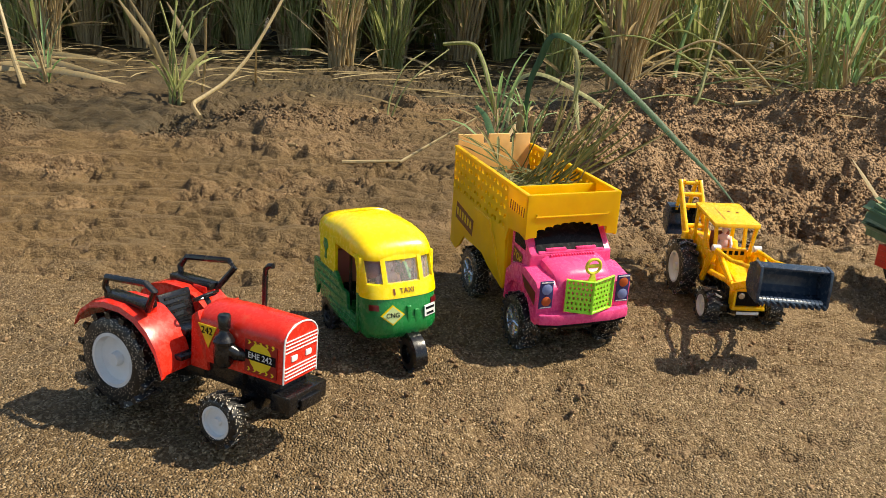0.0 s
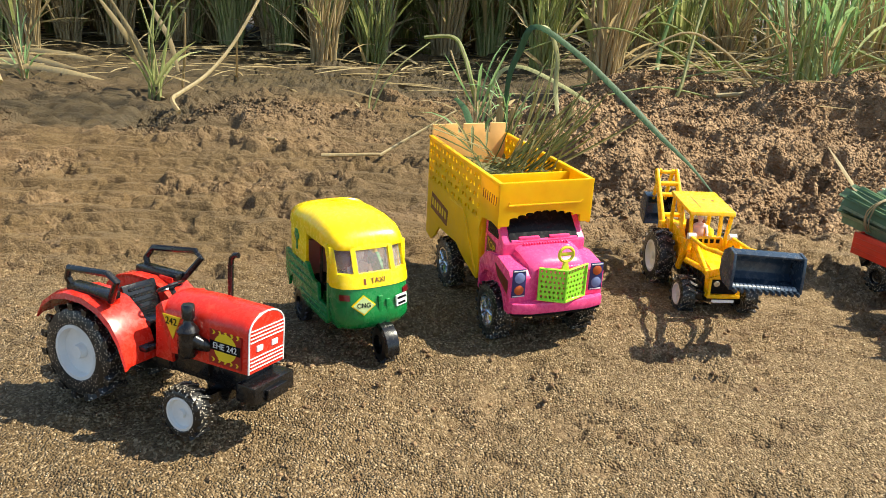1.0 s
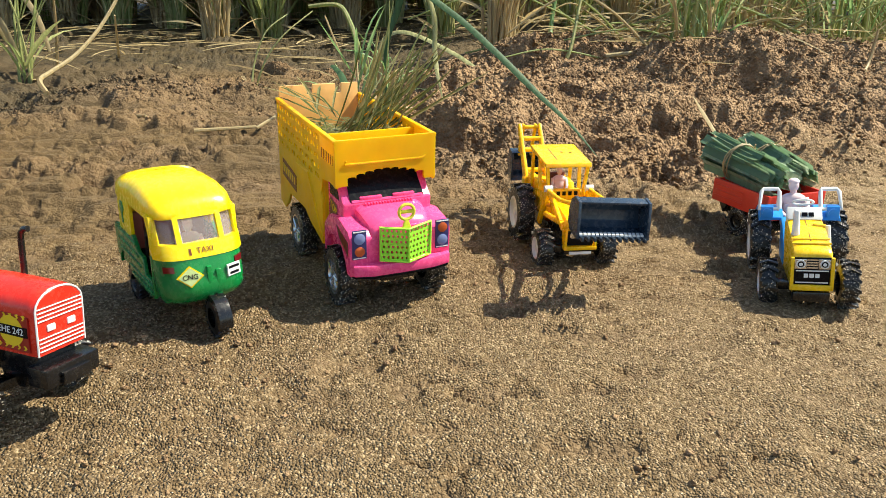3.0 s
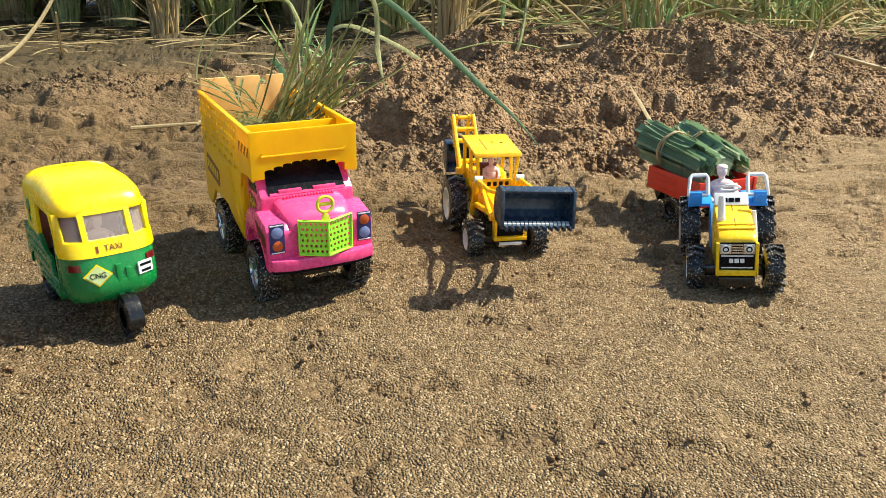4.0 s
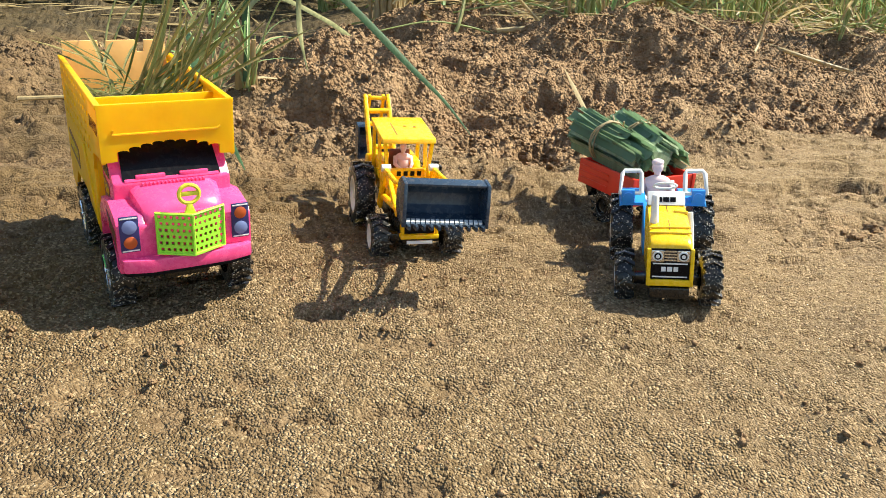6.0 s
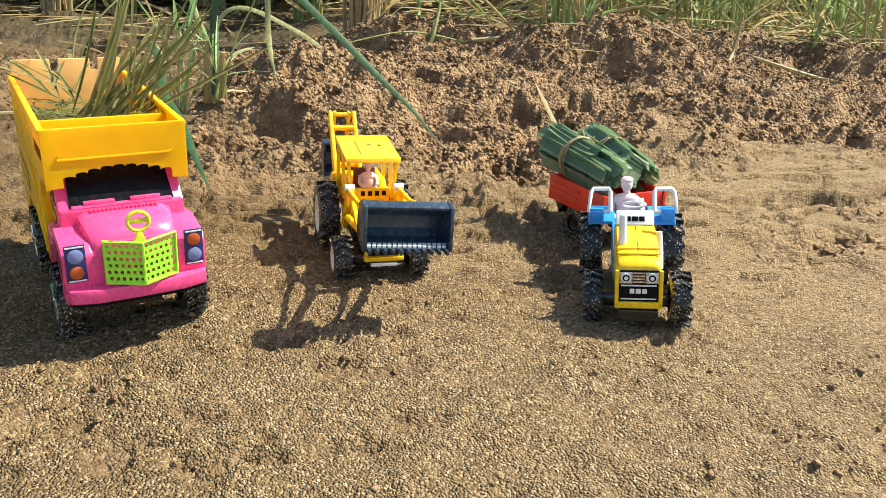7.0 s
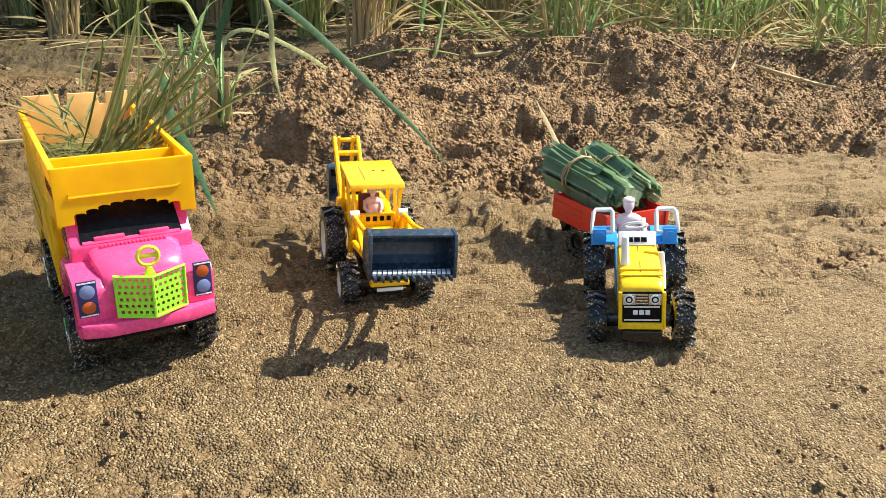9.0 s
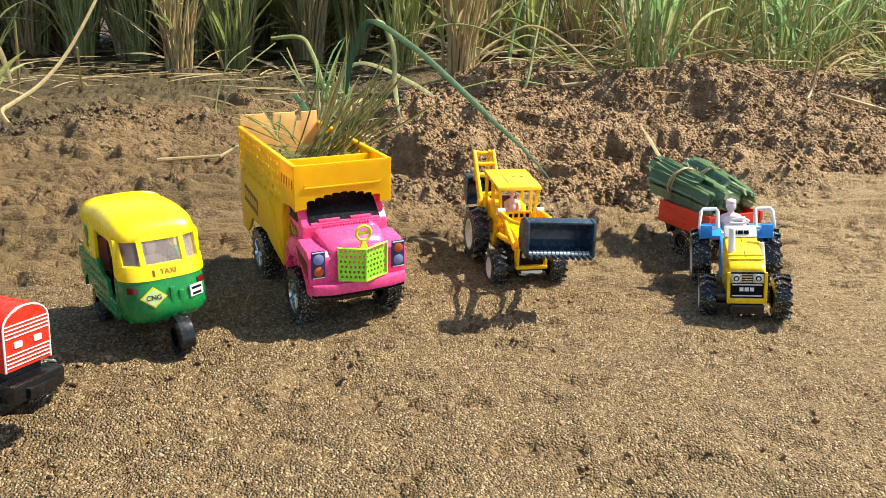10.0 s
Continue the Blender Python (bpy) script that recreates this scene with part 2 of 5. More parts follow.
def tube(bm, pts, r, seg=8, r1=None):
    pts = [Vector(p) for p in pts]
    rings = []
    side = None
    for i, p in enumerate(pts):
        d = (pts[min(i + 1, len(pts) - 1)] - pts[max(i - 1, 0)]).normalized()
        if side is None:
            side = d.orthogonal().normalized()
        side = (side - d * side.dot(d)).normalized()
        up = d.cross(side)
        k = r if r1 is None else r + (r1 - r) * i / (len(pts) - 1)
        rings.append([p + (side * math.cos(6.2832 * j / seg) + up * math.sin(6.2832 * j / seg)) * k for j in range(seg)])
    loft(bm, rings)


def lathe(bm, prof, c, axis="y", seg=32, cap=True):
    """Rings of (radius, place along the axis) about the centre c."""
    rings = []
    for r, h in prof:
        ring = []
        for j in range(seg):
            a = 6.28318 * j / seg
            u, w = r * math.cos(a), r * math.sin(a)
            ring.append({"x": (c[0] + h, c[1] + u, c[2] + w), "y": (c[0] + u, c[1] + h, c[2] + w), "z": (c[0] + u, c[1] + w, c[2] + h)}[axis])
        rings.append(ring)
    loft(bm, rings, cap)


def part(name, bm, material, parent, label="", unit=0.001, sharp=38):
    me = bpy.data.meshes.new(name)
    bmesh.ops.scale(bm, vec=(unit,) * 3, verts=bm.verts)
    bm.to_mesh(me)
    bm.free()
    me.polygons.foreach_set("use_smooth", [True] * len(me.polygons))
    me.set_sharp_from_angle(angle=radians(sharp))
    me.materials.append(material)
    ob = new(name, me)
    ob.parent = parent
    return tagged(ob, label)


def one(name, material, parent, fn, *args, label="", **kw):
    bm = bmesh.new()
    fn(bm, *args, **kw)
    return part(name, bm, material, parent, label)


def thing(name, m, label, category, group=""):
    ob = new(name)
    ob.empty_display_size = 0.02
    ob.matrix_basis = m
    return tagged(ob, label, category, group)


def letters(name, text, size, m, material, parent, thick=0.15):
    """Raised lettering; m places its plane (x to the right, y up), in millimetres."""
    cu = bpy.data.curves.new(name, "FONT")
    cu.body, cu.size, cu.extrude, cu.align_x, cu.align_y = text, size, thick, "CENTER", "CENTER"
    tmp = bpy.data.objects.new(name, cu)
    me = bpy.data.meshes.new_from_object(tmp)
    bpy.data.objects.remove(tmp)
    me.transform(m)
    me.transform(Matrix.Scale(0.001, 4))
    me.materials.append(material)
    ob = new(name, me)
    ob.parent = parent
    return ob


def plane_at(o, xdir, ydir):
    x, y = Vector(xdir).normalized(), Vector(ydir).normalized()
    z = x.cross(y).normalized()
    y = z.cross(x)
    return Matrix((x, y, z)).transposed().to_4x4() if o is None else Matrix.Translation(o) @ Matrix((x, y, z)).transposed().to_4x4()


def wheel(parent, x, y, z, r, w, side, tyre_mat, rim_mat, rim=0.55, lugs=18, lug_h=1.6, spokes=0):
    """A tyre with chevron lugs (y: its outer face; side: +1 left, -1 right) and a dished rim."""
    bm = bmesh.new()
    h = r - lug_h
    o = lambda k: -side * k
    lathe(bm, [(rim * r, o(1.0)), (rim * r + 1.0, o(0.2)), (h - 2.0, o(0.4)), (h - 0.4, o(1.6)), (h, o(w * 0.3)), (h, o(w * 0.7)), (h - 0.4, o(w - 1.6)), (h - 2, o(w - 0.4)), (rim * r, o(w))], (x, y, z), cap=False)
    tyre = part("wheel", bm, tyre_mat, parent)
    d = 6.28318 / lugs
    for k, (a, b) in enumerate(((0.2, w * 0.56), (w * 0.44, w - 0.2))):
        lean = (0.55 if k == 0 else -0.55) * d
        bm = bmesh.new()
        v = [bm.verts.new((rr * math.cos(t + dt), o(ww), rr * math.sin(t + dt))) for t, ww in ((0.0, a), (lean, b)) for dt in (-0.17 * d, 0.17 * d) for rr in (h - 1.2, r)]
        fs = [bm.faces.new([v[n] for n in f]) for f in ((0, 1, 3, 2), (4, 6, 7, 5), (0, 4, 5, 1), (2, 3, 7, 6), (1, 5, 7, 3), (0, 2, 6, 4))]
        bmesh.ops.recalc_face_normals(bm, faces=fs)
        lug = part("tread_lug", bm, tyre_mat, tyre)
        for i in range(lugs):
            piece = lug if i == 0 else new("tread_lug", lug.data)
            piece.parent = tyre
            piece.matrix_basis = Matrix.Translation((x * 0.001, y * 0.001, z * 0.001)) @ Matrix.Rotation(-d * (i + 0.5 * k), 4, "Y")
    bm = bmesh.new()
    q = rim * r
    lathe(bm, [(0.01, o(1.2)), (q * 0.24, o(1.2)), (q * 0.28, o(w * 0.26)), (q * 0.62, o(w * 0.30)), (q * 0.84, o(w * 0.24)), (q * 0.9, o(0.4)), (q + 0.4, o(0.5)), (q + 0.4, o(w * 0.4)), (0.01, o(w * 0.42))], (x, y, z), seg=28)
    for i in range(spokes):
        t = 6.28318 * i / spokes
        c, s = math.cos(t), math.sin(t)
        tube(bm, [(x + q * 0.15 * c, y + o(1.0), z + q * 0.15 * s), (x + q * 0.88 * c, y + o(0.8), z + q * 0.88 * s)], q * 0.09, 6)
    part("rim", bm, rim_mat, tyre, "white plastic rim" if rim_mat is M_WHITE else "chromed plastic rim")
    return tyre


# ---- red toy tractor ----
def red_tractor():
    t = thing("toy_tractor", pose(-0.0558, 0.3765, 0.006, -4.5, 0, -27.6) @ Matrix.Scale(0.95, 4), "red plastic toy tractor with black seat and white wheel rims", "toy tractor")
    def arch(w, zs, za, n=10):
        return [(-w, 40.0), (-w, zs)] + [(-w * math.cos(math.pi * i / n), zs + (za - zs) * math.sin(math.pi * i / n)) for i in range(1, n)] + [(w, zs), (w, 40.0)]
    bm = bmesh.new()
    rings = []
    for x, w, zs, za in ((-63, 16.8, 61.5, 72.5), (-60, 17.4, 62, 73.6), (-40, 17, 63.5, 74.6), (-4, 15.8, 64.5, 75), (0, 15.4, 64, 74.6), (1.2, 14.4, 63.5, 73.4)):
        rings.append([(x, y, z) for y, z in arch(w, zs, za)])
    loft(bm, rings)
    hood = part("hood", bm, M_RED, t, "glossy red plastic bonnet")
    bm = bmesh.new()
    pts = [(1.0, y, z) for y, z in arch(15.0, 64, 74.2)]
    tube(bm, pts, 0.55, 6)
    part("trim", bm, M_WHITE, hood, "pale raised grille outline")
    for z in (42.4, 44.6, 46.8, 49.0, 58.6, 60.8, 63.0, 65.2):
        one("grille_bar", M_WINK, hood, box, 0.8, 1.8, -14.2, 14.2, z - 0.26, z + 0.26, 0.1)
    for y in (-6.5, 6.5):
        one("headlight", M_WINK, hood, box, 0.8, 2.0, y - 2.6, y + 2.6, 52, 55.6, 0.8, label="small white headlight")
    # side stickers
    for s in (-1, 1):
        w = 16.6
        one("sticker", M_DRED, hood, prism, [(-26, 42), (-26, 62), (-3, 61), (-3, 42)], "y", s * (w - 0.8), s * (w + 0.15), label="dark red sticker with a yellow sun and black band")
        bm = bmesh.new()
        lathe(bm, [(8.3, 0), (8.3, s * 0.25)], (-14.5, s * (w + 0.12), 52.5), "y", 24)
        part("sun_mark", bm, M_YINK, hood)
        one("band", M_INK, hood, box, -25.5, -3.5, s * w - 0.5, s * w + 0.5, 50, 55.5, 0)
        letters("model_mark", "EHE 242", 5.0, plane_at((-14.5, s * (w + 0.6), 52.8), (-s, 0, 0), (0, 0, 1)), M_WINK, hood)
        for k in range(5):
            for z in (60.5, 44.2):
                x = -24 + 4.3 * k
                one("chevron", M_YINK, hood, prism, [(x, z - 1.2), (x + 1.2, z - 1.2), (x + 2.4, z), (x + 1.2, z + 1.2), (x, z + 1.2), (x + 1.2, z)], "y", s * (w - 0.6), s * (w + 0.4))
        one("sticker", M_YINK, hood, prism, [(-61, 63), (-47, 63), (-53, 49)], "y", s * (w + 0.2), s * (w + 1.3), label="yellow three-cornered sticker")
        letters("number_mark", "242", 6.0, plane_at((-54, s * (w + 1.5), 59.5), (-s, 0, 0), (0, 0, 1)), M_INK, hood)
    one("firewall", M_RED, t, prism, [(-67, 34), (-67, 66), (-62, 70), (-57, 56), (-53, 34)], "y", -17.6, 17.6, 1.2, label="red cowl side")
    one("engine", M_BLACK, t, box, -62, -3, -12.5, 12.5, 26, 42, 2)
    one("engine_block", M_BLACK, t, box, -58, -28, -15.5, 15.5, 30, 52, 2)
    one("gearbox", M_BLACK, t, box, -128, -58, -11, 11, 24, 44, 3)
    one("bumper", M_BLACK, t, box, -6, 8, -17.5, 17.5, 23.5, 34.5, 1.6)
    one("front_weight", M_BLACK, t, box, 8, 10.5, -9, 9, 24, 31, 0.8)
    one("front_axle", M_BLACK, t, box, -34, -25, -27, 27, 15, 21, 1.2)
    one("axle_bracket", M_BLACK, t, prism, [(-40, 28), (-36, 14), (-22, 14), (-16, 28)], "y", -6, 6, 1)
    bm = bmesh.new()
    tube(bm, [(-40, 16, 58), (-40.4, 16, 89), (-40, 16, 93), (-37.6, 16, 95.6), (-34.5, 16, 96)], 1.7, 10)
    part("exhaust_pipe", bm, M_BLACK, t)
    bm = bmesh.new()
    lathe(bm, [(3.8, 46), (5.4, 48), (5.8, 55), (5.4, 60), (6.2, 60.5), (6.4, 62), (4.8, 64.5), (3.0, 66.5), (2.8, 69), (3.6, 69.5), (3.8, 76.5), (3.1, 77.5), (0.2, 77.6)], (-37, -22.0, -2.5), "z", 24)
    part("air_filter", bm, M_BLACK, t, "black air filter with a round cap")
    one("filter_arm", M_BLACK, t, tube, [(-37, -22, 56), (-30, -19, 52), (-28, -14, 50)], 4.0, 10)
    for s in (-1, 1):
        wheel(t, -115, s * 35, 29.5, 30.5, 21, s, M_TYRE, M_WHITE, 0.56, 15, 3.0)
        wheel(t, -29.5, s * 36.5, 15.5, 16, 12, s, M_TYRE, M_WHITE, 0.6, 18, 1.2)
        # fender: flat on top, curling down before and a little behind the wheel
        prof = [(-146, 50), (-141, 58), (-132, 64.5), (-120, 67.5), (-106, 67.5), (-94, 64), (-84, 57), (-77, 48), (-73, 39), (-71, 34)]
        bm = bmesh.new()
        rings = []
        for x, z in prof:
            rings.append([(x, s * 12, z), (x, s * 32, z), (x, s * 35.5, z - 1.2), (x, s * 36.4, z - 4.5), (x, s * 34.8, z - 4.4), (x, s * 32, z - 2.4), (x, s * 12, z - 2.0)])
        loft(bm, rings)
        f = part("fender", bm, M_RED, t, "red mudguard over the rear wheel")
        one("fender_wall", M_RED, f, prism, [(p[0], p[1] - 1) for p in prof] + [(-90, 34), (-134, 42)], "y", s * 12, s * 14, 0.4)
        one("lamp_mark", M_RED, f, box, -104, -92, *sorted((s * 20, s * 28)), 62, 68.6, 1.0)
        bm = bmesh.new()
        loop = [(-122, 28, 67), (-125, 30, 74), (-121, 32, 81), (-86, 34, 85), (-80, 33, 81.5), (-87, 30, 71.5), (-91, 28, 66)]
        tube(bm, [(x, s * y, z) for x, y, z in loop], 2.1, 8)
        part("hand_rail", bm, M_BLACK, t, "black tubular rail above the mudguard")
        one("rail_pad", M_BLACK, t, box, -126, -90, *sorted((s * 21, s * 31)), 66.0, 71, 2)
    one("seat", M_BLACK, t, box, -100, -76, -13, 13, 47, 53, 2.5)
    bk = one("seat_back", M_BLACK, t, prism, [(-96, 48), (-103, 68), (-99.5, 69.5), (-91, 49)], "y", -13, 13, 1.4)
    for k in range(4):
        one("seat_rib", M_BLACK, bk, tube, [(-93.4 - k * 1.6, -9, 54 + k * 4.0), (-93.4 - k * 1.6, 9, 54 + k * 4.0)], 1.1, 6)
    one("footplate", M_BLACK, t, box, -100, -68, -24, 24, 38, 41, 1)
    one("steering_column", M_BLACK, t, tube, [(-64, 0, 62), (-73, 0, 72)], 1.6, 8)
    bm = bmesh.new()
    ring = [(-73 + 4.0 * math.cos(a) * 1.4, 9 * math.sin(a), 72 + 3.6 * math.cos(a)) for a in [6.28318 * i / 20 for i in range(21)]]
    tube(bm, ring, 0.9, 6)
    part("steering_wheel", bm, M_BLACK, t)
    return t


# ---- auto rickshaw ----
def rickshaw():
    t = thing("toy_auto_rickshaw", pose(-0.0035, 0.4835, 0.0, 0, 0, -60) @ Matrix.Diagonal((1, 0.93, 1, 1)), "yellow and green plastic toy auto rickshaw with three wheels on sand", "toy rickshaw")
    def front(y, z, off=0.0):
        """The nose in plan: x of the rounded front at a distance y from the middle line."""
        k = min(1.0, abs(y) / (30.0 + off))
        x = -12 + 17 * (1 - k ** 3.2) ** 0.5
        lean = -(z - 54) * 0.42 if z > 54 else (54 - z) * 0.24 - max(0, 34 - z) ** 2 * 0.05
        return x + lean + off * 0.6
    def patch(bm, y0, y1, z0, z1, out=0.0, thick=2.0, n=8, m=4):
        outer, inner = [], []
        for i in range(n + 1):
            y = y0 + (y1 - y0) * i / n
            top = z1
            outer.append([Vector((front(y, z0 + (top - z0) * j / m, out), y * (30 + out) / 30, z0 + (top - z0) * j / m)) for j in range(m + 1)])
            inner.append([Vector((p.x - thick, p.y * 0.95, p.z)) for p in outer[-1]])
        loft(bm, [o + q[::-1] for o, q in zip(outer, inner)])
    # roof
    bm = bmesh.new()
    rings = []
    for x, w, zt, zb in ((-92, 20, 82, 76), (-90.5, 26, 86.5, 76), (-87, 29, 90, 76), (-80, 30, 92.3, 76.5), (-73.5, 30.2, 93.2, 77), (-72.5, 30.0, 92.2, 77), (-55, 30, 94, 77.5), (-35, 30, 94, 78), (-20, 29.4, 92, 78), (-12, 27.6, 88.5, 77.8), (-7.5, 24.5, 84.5, 77.6), (-6, 20, 81, 77.6)):
        ring = []
        n = 16
        for i in range(n + 1):
            a = math.pi * i / n
            c, s = math.cos(a), math.sin(a)
            ring.append((x, -w * (abs(c) ** 0.55) * (1 if c > 0 else -1), zb + (zt - zb) * (s ** 0.6)))
        rings.append(ring)
    loft(bm, rings)
    roof = part("roof", bm, M_RYEL, t, "domed glossy yellow roof")
    one("roof_seam", M_RYEL, roof, tube, [(-73, 29.5 * math.cos(a), 77 + 16.0 * abs(math.sin(a)) ** 0.6) for a in [math.pi * (0.04 + 0.92 * i / 18) for i in range(19)]], 0.8, 6)
    # rear shell
    def rear(bm, z0, z1):
        pts = [(-53, -30), (-80, -30), (-90, -27), (-94, -20), (-94, 20), (-90, 27), (-80, 30), (-53, 30), (-53, 27.5), (-79, 27.5), (-88, 24.5), (-91.5, 18), (-91.5, -18), (-88, -24.5), (-79, -27.5), (-53, -27.5)]
        prism(bm, pts, "z", z0, z1, 0.4)
    q = one("rear_quarter", M_RYEL, t, rear, 54, 79)
    for s in (-1, 1):
        bm = bmesh.new()
        lathe(bm, [(8.5, 0), (8.5, 0.5), (7.6, 0.7), (7.6, 0.1)], (-70, s * 29.8, 68), "y", 24)
        part("emblem_ring", bm, M_YINK, q)
        one("emblem", M_RGREEN, q, prism, [(-72, 60), (-68.5, 60), (-69, 66), (-65.5, 70), (-68, 75), (-73, 75), (-74.5, 70), (-71.5, 66)], "y", s * 29.5, s * 30.6, 0.2, label="small green printed emblem")
    body = one("body", M_RGREEN, t, rear, 30, 54, label="green plastic lower body")
    one("floor", M_RGREEN, t, box, -92, -4, -26, 26, 23, 28, 2)
    for s in (-1, 1):
        side = [(-94, 36), (-90, 30), (-88, 26), (-86, 33), (-80, 37), (-72, 36), (-66, 30), (-63, 27), (-50, 24), (-14, 24), (-11, 28), (-11, 54), (-14, 54), (-14, 36), (-29, 36), (-31, 47), (-41, 47.5), (-51, 56), (-54, 56), (-54, 54), (-94, 54)]
        w = one("side_panel", M_RGREEN, t, prism, side, "y", s * 27.5, s * 30.4, 0.5)
        for x0, x1, z in ((-90, -44, 51.5), (-88, -40, 45), (-84, -36, 39), (-64, -14, 32), (-60, -14, 27.5)):
            one("moulding", M_RGREEN, w, box, x0, x1, *sorted((s * 30, s * 31.2)), z - 1, z + 1, 0.5)
        one("door_post", M_RYEL, t, prism, [(-15, 53), (-15, 79), (-11, 79), (-9, 53)], "y", s * 27.0, s * 29.9, 0.4)
        one("door_top", M_RYEL, t, box, -56, -15, *sorted((s * 28, s * 29.8)), 76.5, 80, 0.6)
        one("inner_rail", M_BLACK, t, tube, [(-33, s * 26, 36), (-33, s * 26, 78)], 1.2, 6)
        wheel(t, -78, s * 26, 13.5, 13.5, 8, s, M_TYRE_CLEAN, M_BLACK, 0.5, 20, 0.6)
    # nose, band, window frame
    bm = bmesh.new()
    for_rings = []
    for z, k in ((22.5, 0.76), (23.5, 0.86), (26.5, 0.94), (31, 0.985), (38, 1.0), (48, 1.0), (54, 1.0)):
        ring = [(front(30 * math.sin(a), z) * 1.0 - (1 - k) * 30, 30 * math.sin(a) * k, z) for a in [radians(-90 + 180 * i / 24) for i in range(25)]]
        ring += [(-14, 29 * k, z), (-14, -29 * k, z)]
        for_rings.append(ring)
    loft(bm, for_rings)
    nose = part("nose", bm, M_RGREEN, t, "rounded green front")
    one("front_band", M_RYEL, t, patch, -29.9, 29.9, 53.5, 62.5, 0.7, 3.0, 24, 3, label="yellow band under the windscreen")
    one("window_head", M_RYEL, t, patch, -27, 27, 77, 81.0, 0.0, 4.0, 20, 2)
    for y0, y1 in ((-16, -12.6), (12.6, 16), (-29.9, -26), (26, 29.9)):
        one("window_post", M_RYEL, t, patch, y0, y1, 61.5, 78.5, 0.5, 2.6, 5, 4)
    one("windscreen", M_GLASS, t, patch, -12.8, 12.8, 62, 78, -0.8, 0.7, 6, 3).visible_shadow = False
    for s in (-1, 1):
        one("corner_window", M_GLASS, t, patch, *sorted((s * 15.8, s * 26.4)), 62, 78, -0.8, 0.7, 6, 3).visible_shadow = False
        one("indicator", M_RLAMP, nose, patch, *sorted((s * 20.5, s * 26.5)), 46, 49.6, 0.7, 2.0, 5, 2, label="dark red side lamp")
    letters("lettering", "TAXI", 5.2, plane_at((front(1, 58, 0.7) + 0.5, 1, 58), (0, 1, 0), (-0.4, 0, 1)), M_BROWN, t)
    one("mark", M_BROWN, t, patch, -9.5, -8, 55.8, 59.6, 1.3, 0.8, 2, 2)
    # diamond sign
    yc, zc = -11.5, 43
    n = (Vector((front(yc + 3, zc), yc + 3, zc)) - Vector((front(yc - 3, zc), yc - 3, zc))).normalized()
    base = plane_at((front(yc, zc) + 0.5, yc - 0.3, zc), tuple(n), (-0.1, 0, 1))
    for r, mt, h, nm in ((8.6, M_RYEL, 0.5, "diamond_frame"), (7.4, M_PALE, 0.8, "diamond_sign")):
        bm = bmesh.new()
        prism(bm, [(-r * 1.05, 0), (0, -r * 0.82), (r * 1.05, 0), (0, r * 0.82)], "z", -0.6, h, 0)
        bm.transform(base)
        part(nm, bm, mt, nose, "pale green diamond sign with black letters" if nm == "diamond_sign" else "")
    letters("lettering", "CNG", 4.6, base @ Matrix.Translation((0, 0, 0.9)), M_INK, nose)
    yc, zc = 18.5, 42.5
    n = (Vector((front(yc + 3, zc), yc + 3, zc)) - Vector((front(yc - 3, zc), yc - 3, zc))).normalized()
    base = plane_at((front(yc, zc) + 0.6, yc + 0.2, zc), tuple(n), (-0.1, 0, 1))
    for nm, mt, a, b, c, d, h in (("number_plate", M_WINK, -5.4, 5.4, -3.8, 3.8, 0.5), ("plate_bar", M_INK, -4.4, 4.4, 0.9, 2.5, 0.7), ("plate_bar", M_INK, -3.8, 3.8, -2.9, -1.3, 0.7)):
        bm = bmesh.new()
        prism(bm, [(a, c), (b, c), (b, d), (a, d)], "z", -0.6, h, 0)
        bm.transform(base)
        part(nm, bm, mt, nose)
    # front strut and wheel
    x = front(4, 44)
    one("strut_cover", M_RGREEN, t, box, x - 3, x + 1.6, -0.5, 3, 26, 48, 0.7)
    one("strut_cover", M_RGREEN, t, box, x - 3, x + 1.6, 5.5, 9, 26, 45, 0.7)
    for k in range(4):
        one("strut_rib", M_RGREEN, t, box, x - 2, x + 1.2, 0, 8, 29 + 3.2 * k, 30.6 + 3.2 * k, 0.3)
    wh = wheel(t, 9, 8.5, 13, 13, 9, 1, M_TYRE_CLEAN, M_BLACK, 0.5, 20, 0.5)
    bm = bmesh.new()
    rings = []
    for i in range(12):
        a = radians(-8 + i * 13.5)
        rings.append([(9 + r * math.cos(a), y, 13 + r * math.sin(a)) for r, y in ((13.6, -1.6), (15.6, -0.6), (15.8, 4), (15.6, 8.6), (13.6, 9.6), (14.4, 4))])
    loft(bm, rings)
    part("front_mudguard", bm, M_BLACK, t, "glossy black front mudguard")
    one("fork", M_BLACK, t, tube, [(4, 4, 30), (6, 4, 20), (9, 4, 13)], 3.2, 8)
    # inside
    one("seat", M_BLACK, t, box, -84, -60, -26, 26, 25, 42, 2)
    one("seat_back", M_MAROON, t, box, -66, -61, -26, 26, 42, 68, 1.5)
    one("driver_seat", M_BLACK, t, box, -36, -22, -14, 14, 25, 41, 1.5)
    one("partition", M_BLACK, t, box, -35, -33, -26, 26, 40, 46, 0.6)
    one("handlebar", M_BLACK, t, tube, [(-7, -11, 54), (-4, 0, 56), (-7, 11, 54)], 1.2, 8)
    return t


